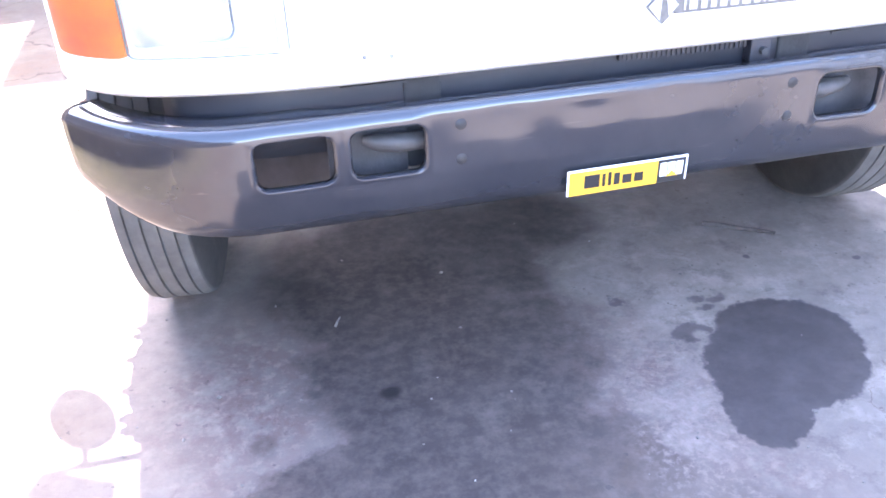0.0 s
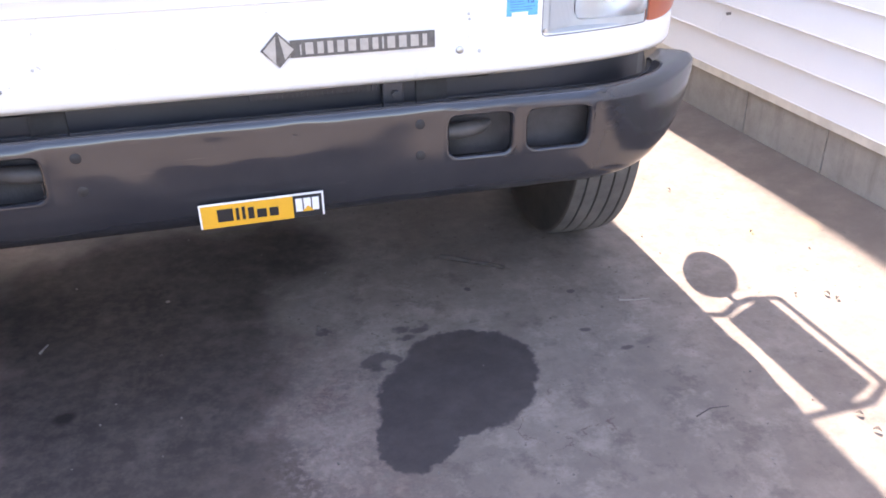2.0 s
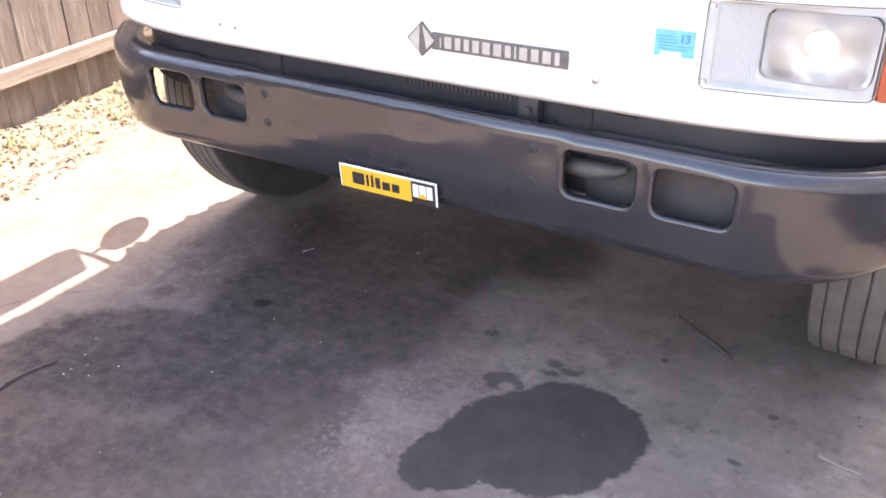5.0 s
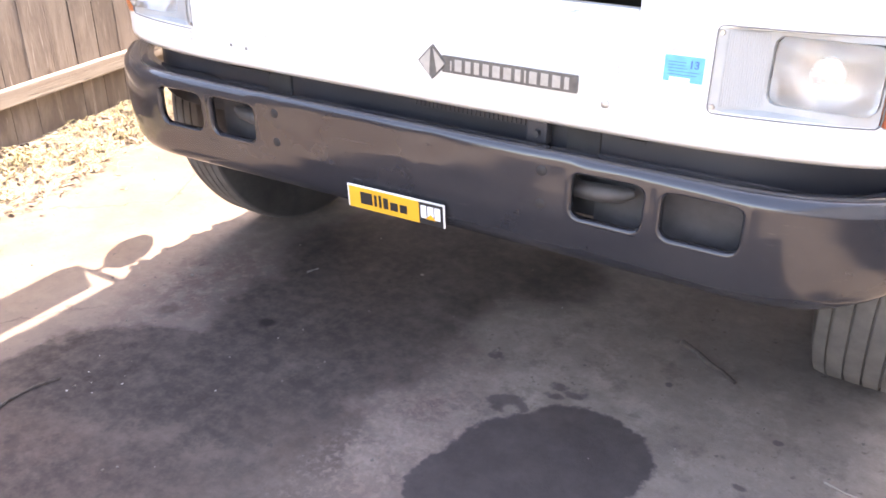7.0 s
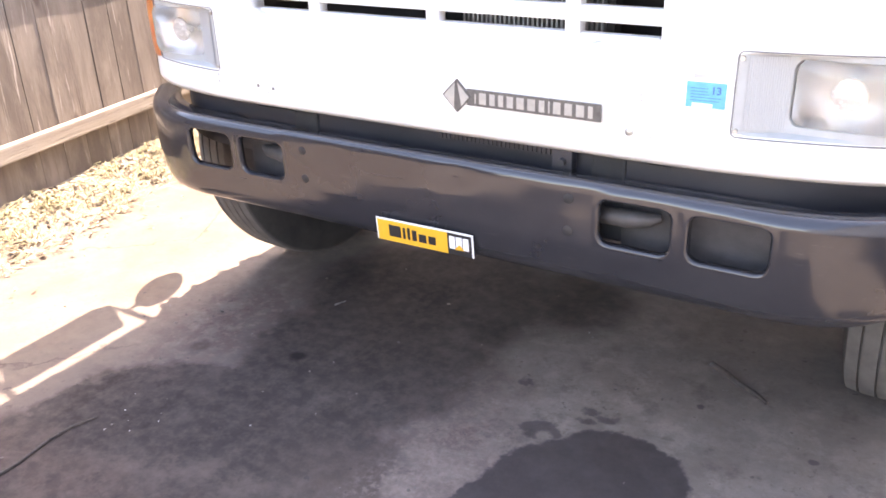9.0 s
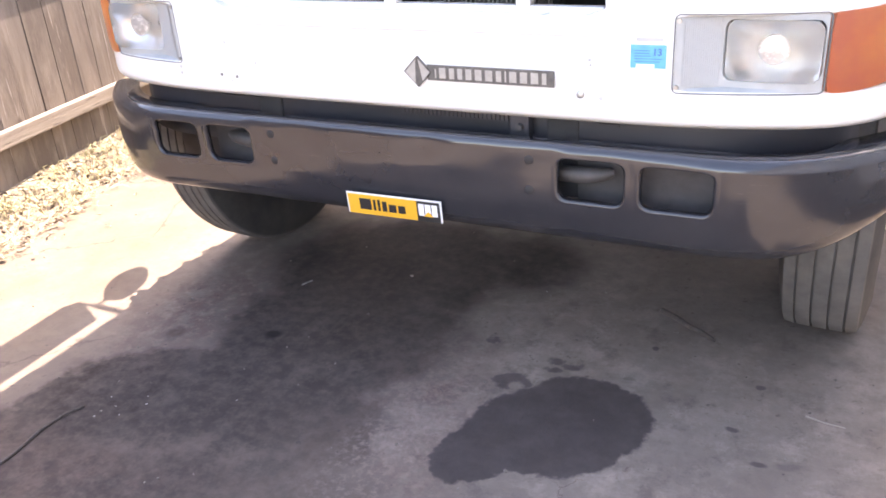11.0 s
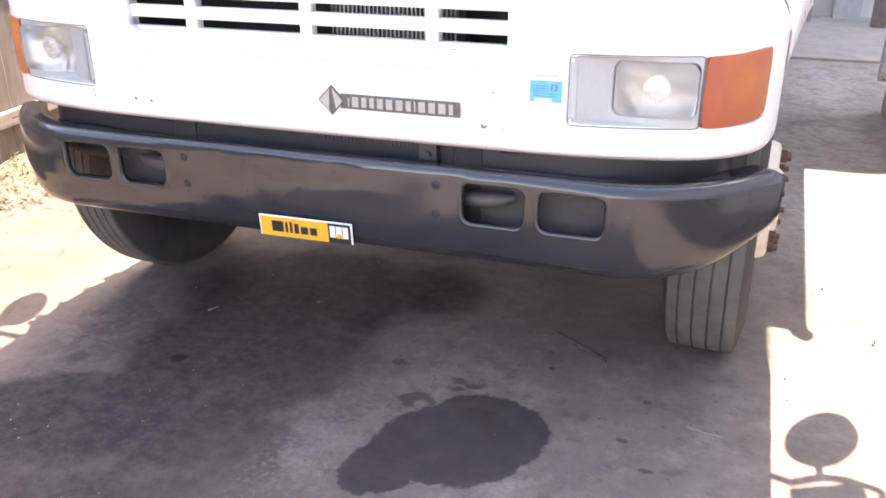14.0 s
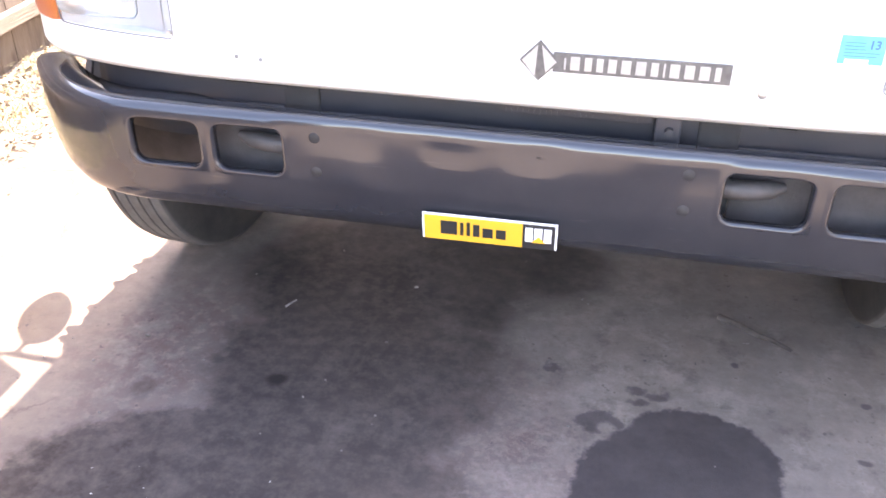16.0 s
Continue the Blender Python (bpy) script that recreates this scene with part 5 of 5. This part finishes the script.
def build_badge():
    """Diamond and bar of the maker's badge; its letters are plain blocks."""
    y = 0.0345
    bar = part("badge", flat(0.100, 0.426, 0.8895, 0.9275, y, 0.003), BADGE_DARK, truck, "faded dark badge with light block marks")
    bm = bmesh.new()
    pts = [(0.038, 0), (0.0, 0.039), (-0.038, 0), (0.0, -0.039)]
    cx, cz = 0.074, 0.909
    lo = [bm.verts.new((cx + a, y - 0.0045, cz + b)) for a, b in pts]
    hi = [bm.verts.new((cx + a, y, cz + b)) for a, b in pts]
    bm.faces.new(lo)
    for i in range(4):
        bm.faces.new((lo[i], lo[(i + 1) % 4], hi[(i + 1) % 4], hi[i]))
    part("diamond", bm, BADGE_DARK, bar)
    for k, tri in enumerate((((-0.033, 0), (-0.004, 0.031), (-0.007, -0.030)), ((0.033, 0), (0.003, 0.031), (0.013, -0.022)))):
        bm = bmesh.new()
        a = [bm.verts.new((cx + p, y - 0.006, cz + q)) for p, q in tri]
        b = [bm.verts.new((cx + p, y - 0.004, cz + q)) for p, q in tri]
        bm.faces.new(a)
        for i in range(3):
            bm.faces.new((a[i], a[(i + 1) % 3], b[(i + 1) % 3], b[i]))
        part("facet", bm, BADGE_LIGHT, bar, "silver facet")
    widths = [0.010, 0.024, 0.020, 0.019, 0.022, 0.024, 0.025, 0.020, 0.010, 0.024, 0.024, 0.025, 0.017]
    x = 0.121
    for i, w in enumerate(widths):
        part("block_mark", flat(x, x + w - 0.0065, 0.8955, 0.9215 - (0.004 if i == 0 else 0), y - 0.003, 0.0012), BADGE_LIGHT, bar)
        x += w * 1.06 + 0.0012


def build_dealer_plate():
    y = -0.020
    m = pose(-0.001, y, 0.5575, 4, -0.6, 0)
    bm = bmesh.new()
    box(bm, -0.136, 0.137, -0.001, 0.001, -0.031, 0.031)
    plate = part("dealer_plate", bm, SIGN_WHITE, truck, "yellow and black dealer plate with a white edge")
    plate.matrix_local = m @ Matrix.Diagonal((1.035, 1, 1, 1))
    part("yellow_panel", boxed(-0.132, 0.068, -0.0022, -0.001, -0.0305, 0.0265), YELLOW, plate, "yellow panel with dark bars")
    part("black_panel", boxed(0.068, 0.1325, -0.0022, -0.001, -0.0305, 0.0265), SIGN_BLACK, plate, "black panel with white blocks")
    x = -0.098
    for w, h in ((0.034, 0.032), (0.007, 0.031), (0.007, 0.033), (0.013, 0.029), (0.021, 0.022), (0.020, 0.022)):
        part("dark_bar", boxed(x, x + w, -0.0034, -0.0022, -0.016, -0.016 + h), SIGN_BLACK, plate)
        x += w + 0.0062
    for a, b in ((0.0735, 0.0885), (0.0915, 0.1075), (0.1105, 0.1255)):
        part("white_block", boxed(a, b, -0.0034, -0.0022, -0.014, 0.019), SIGN_WHITE, plate)
    bm = bmesh.new()
    a = [bm.verts.new((px, -0.0042, pz)) for px, pz in ((0.087, -0.015), (0.114, -0.015), (0.1005, 0.0))]
    b = [bm.verts.new((v.co.x, -0.003, v.co.z)) for v in a]
    bm.faces.new(a)
    for i in range(3):
        bm.faces.new((a[i], a[(i + 1) % 3], b[(i + 1) % 3], b[i]))
    part("yellow_wedge", bm, YELLOW, plate)


def text_mesh(body, size, material, parent, m, name):
    cu = bpy.data.curves.new(name, "FONT")
    cu.body, cu.size, cu.extrude, cu.offset = body, size, 0.0003, 0.0006
    ob = bpy.data.objects.new(name, cu)
    scene.collection.objects.link(ob)
    bpy.context.view_layer.update()
    me = bpy.data.meshes.new_from_object(ob.evaluated_get(bpy.context.evaluated_depsgraph_get()))
    bpy.data.objects.remove(ob)
    me.materials.append(material)
    out = new(name, me)
    out.parent = parent
    out.matrix_local = m
    return out


def build_sticker():
    p, n = along(u_at(0.638))
    ang = math.degrees(math.atan2(n.x, -n.y))
    bm = bmesh.new()
    box(bm, -0.0385, 0.0385, -0.0006, 0.0006, -0.0255, 0.0255)
    st = part("sticker", bm, BLUE, truck, "blue inspection sticker")
    st.matrix_local = pose(0.638, p.y - 0.0008, 0.969, 0, 0, ang)
    for z, a, b in ((0.013, -0.03, 0.004), (0.007, -0.03, 0.002), (0.001, -0.03, 0.006), (-0.005, -0.03, 0.03), (-0.011, -0.03, 0.026)):
        part("ink_line", boxed(a, b, -0.0012, -0.0006, z - 0.0006, z + 0.0006), BLUE_INK, st)
    part("white_tab", boxed(-0.026, 0.014, -0.0012, -0.0006, -0.0255, -0.0165), SIGN_WHITE, st)
    text_mesh("13", 0.021, BLUE_INK, st, pose(0.009, -0.001, 0.003, 90, 0, 0), "number")
    bm = bmesh.new()
    box(bm, -0.029, 0.029, -0.0005, 0.0005, -0.004, 0.004)
    rs = part("sticker_residue", bm, GREY_FILM, truck, "grey sticker residue")
    rs.matrix_local = pose(0.640, p.y - 0.0008, 1.006, 0, 0, ang)


def build_rivets():
    def mark(x, z, r, mat, name, proud=0.004, sides=12):
        p = hood_face(u_at(abs(x)) * (1 if x > 0 else -1), z, 0.0)
        bm = bmesh.new()
        tube(bm, [p + Vector((0, 0.002, 0)), p + Vector((0, -proud * 0.6, 0)), p + Vector((0, -proud, 0))], [r, r * 0.9, r * 0.5], sides)
        part(name, bm, mat, truck, smooth=40)

    mark(0.487, 0.876, 0.0095, ZINC, "rivet", 0.006)
    mark(0.535, 0.870, 0.005, GREY_FILM, "rivet", 0.003)
    mark(0.508, 0.957, 0.004, GREY_FILM, "rivet", 0.003)
    mark(0.510, 0.945, 0.0035, GREY_FILM, "rivet", 0.003)
    mark(-0.550, 0.866, 0.0048, SCREW, "rivet", 0.003)
    mark(-0.497, 0.863, 0.0048, SCREW, "rivet", 0.003)
    mark(-0.515, 0.851, 0.003, GREY_FILM, "rivet", 0.002)
    mark(-0.522, 0.957, 0.004, GREY_FILM, "rivet", 0.002)
    mark(-0.425, 0.904, 0.004, GREY_FILM, "rivet", 0.002)
    mark(-0.700, 0.880, 0.005, GREY_FILM, "rivet", 0.002)
    mark(-0.700, 0.862, 0.005, GREY_FILM, "rivet", 0.002)


build_hood()
build_grille()
build_lamps()
build_bumper()
build_valance()
build_wheel(1, 0.82, "wheel")
build_wheel(-1, 0.82, "wheel")
build_chassis()
build_splash_panels()
build_cab()
build_mirror(-1, 1.678)
build_mirror(1, 1.778)
build_badge()
build_dealer_plate()
build_sticker()
build_rivets()


# ---- litter on the drive ----
def twig(name, pts, r, mat, label):
    bm = bmesh.new()
    n = len(pts)
    tube(bm, [(x, y, r * 0.9) for x, y in pts], [r * (1 - 0.45 * i / max(1, n - 1)) for i in range(n)], 7)
    tagged(link(name, bm, mat, smooth=40), label, "twig")


twig("twig", [(0.588, 0.615), (0.64, 0.585), (0.69, 0.545), (0.73, 0.525), (0.775, 0.488)], 0.0095, BARK, "dark broken twig lying on the concrete")
twig("twig", [(-0.86, -0.79), (-0.855, -0.70), (-0.87, -0.60), (-0.865, -0.52), (-0.84, -0.46)], 0.0045, BARK, "long dark bent twig lying on the concrete")
twig("straw", [(1.055, 0.205), (1.10, 0.192), (1.15, 0.188)], 0.0025, STRAW, "bleached straw lying on the concrete")
twig("straw", [(-0.65, 0.385), (-0.640, 0.41), (-0.632, 0.425)], 0.0035, SCREW, "short pale straw lying on the concrete")
twig("straw", [(1.0, -0.36), (1.05, -0.34), (1.10, -0.345)], 0.002, BARK, "thin brown straw lying on the concrete")


def build_pebbles():
    rnd = random.Random(3)
    bm = bmesh.new()
    for _ in range(420):
        x, y = rnd.uniform(-2.1, 2.15), rnd.uniform(-1.6, 3.0)
        r = rnd.uniform(0.0015, 0.0045) * (1.6 if rnd.random() < 0.06 else 1)
        bmesh.ops.create_icosphere(bm, subdivisions=1, radius=r, matrix=pose(x, y, r * 0.5, 0, 0, rnd.uniform(0, 360)) @ Matrix.Diagonal((1.3, 0.9, 0.7, 1)))
    tagged(link("grit", bm, simple("grit_stone", (0.16, 0.14, 0.125), 0.9, 0.0, 0.4, 80.0)), "loose dark grit scattered over the concrete", "grit", kind="stuff")


def build_scraps():
    """A few pale flakes lying in the oil."""
    rnd = random.Random(8)
    src = None
    for x, y in ((-0.79, -0.40), (-0.74, -0.43), (-0.71, -0.46), (-0.83, -0.33), (-0.66, -0.39), (-0.77, -0.49), (-0.42, -0.28), (0.20, 0.62), (-0.70, -0.36)):
        if src is None:
            bm = bmesh.new()
            box(bm, -0.007, 0.007, -0.003, 0.003, 0, 0.0015, bevel=0.0006)
            ob = link("flake", bm, GREY_FILM)
            src = ob.data
        else:
            ob = new("flake", src)
        ob.location = (x + rnd.uniform(-0.01, 0.01), y, 0.004)
        ob.rotation_euler = (0, rnd.uniform(-0.2, 0.2), rnd.uniform(0, 3.1))
        ob.scale = [rnd.uniform(0.2, 0.45)] * 3
        tagged(ob, "tiny white paint flake lying on oily concrete", "flake", "paint flakes on the drive")


def build_leaf_scraps():
    """Curled dark scraps of leaf on the sunny strip."""
    rnd = random.Random(21)
    for x, y, ln in ((1.71, 0.50, 0.016), (1.695, 0.06, 0.022), (1.602, 0.907, 0.018), (1.60, 0.087, 0.014), (1.71, 0.03, 0.018), (1.40, -0.465, 0.020), (1.40, -0.53, 0.022)):
        bm = bmesh.new()
        rows = []
        for i in range(6):
            u = i / 5
            w = 0.30 * ln * math.sin(math.pi * (0.08 + 0.86 * u))
            up = 0.25 * ln * math.sin(math.pi * u) + 0.001
            rows.append([bm.verts.new(((u - 0.5) * ln, k * w, up + abs(k) * w * 0.5)) for k in (-1, 0, 1)])
        for p, q in zip(rows, rows[1:]):
            for k in range(2):
                bm.faces.new((p[k], p[k + 1], q[k + 1], q[k]))
        ob = link("leaf", bm, BARK, smooth=True)
        ob.modifiers.new("skin", "SOLIDIFY").thickness = 0.0006
        ob.location = (x, y, 0.003)
        ob.rotation_euler = (0, 0, rnd.uniform(0, 3.1))
        tagged(ob, "dark curled scrap of leaf on sunny concrete", "leaf", "leaf scraps on the drive")


build_scraps()
build_leaf_scraps()
build_pebbles()
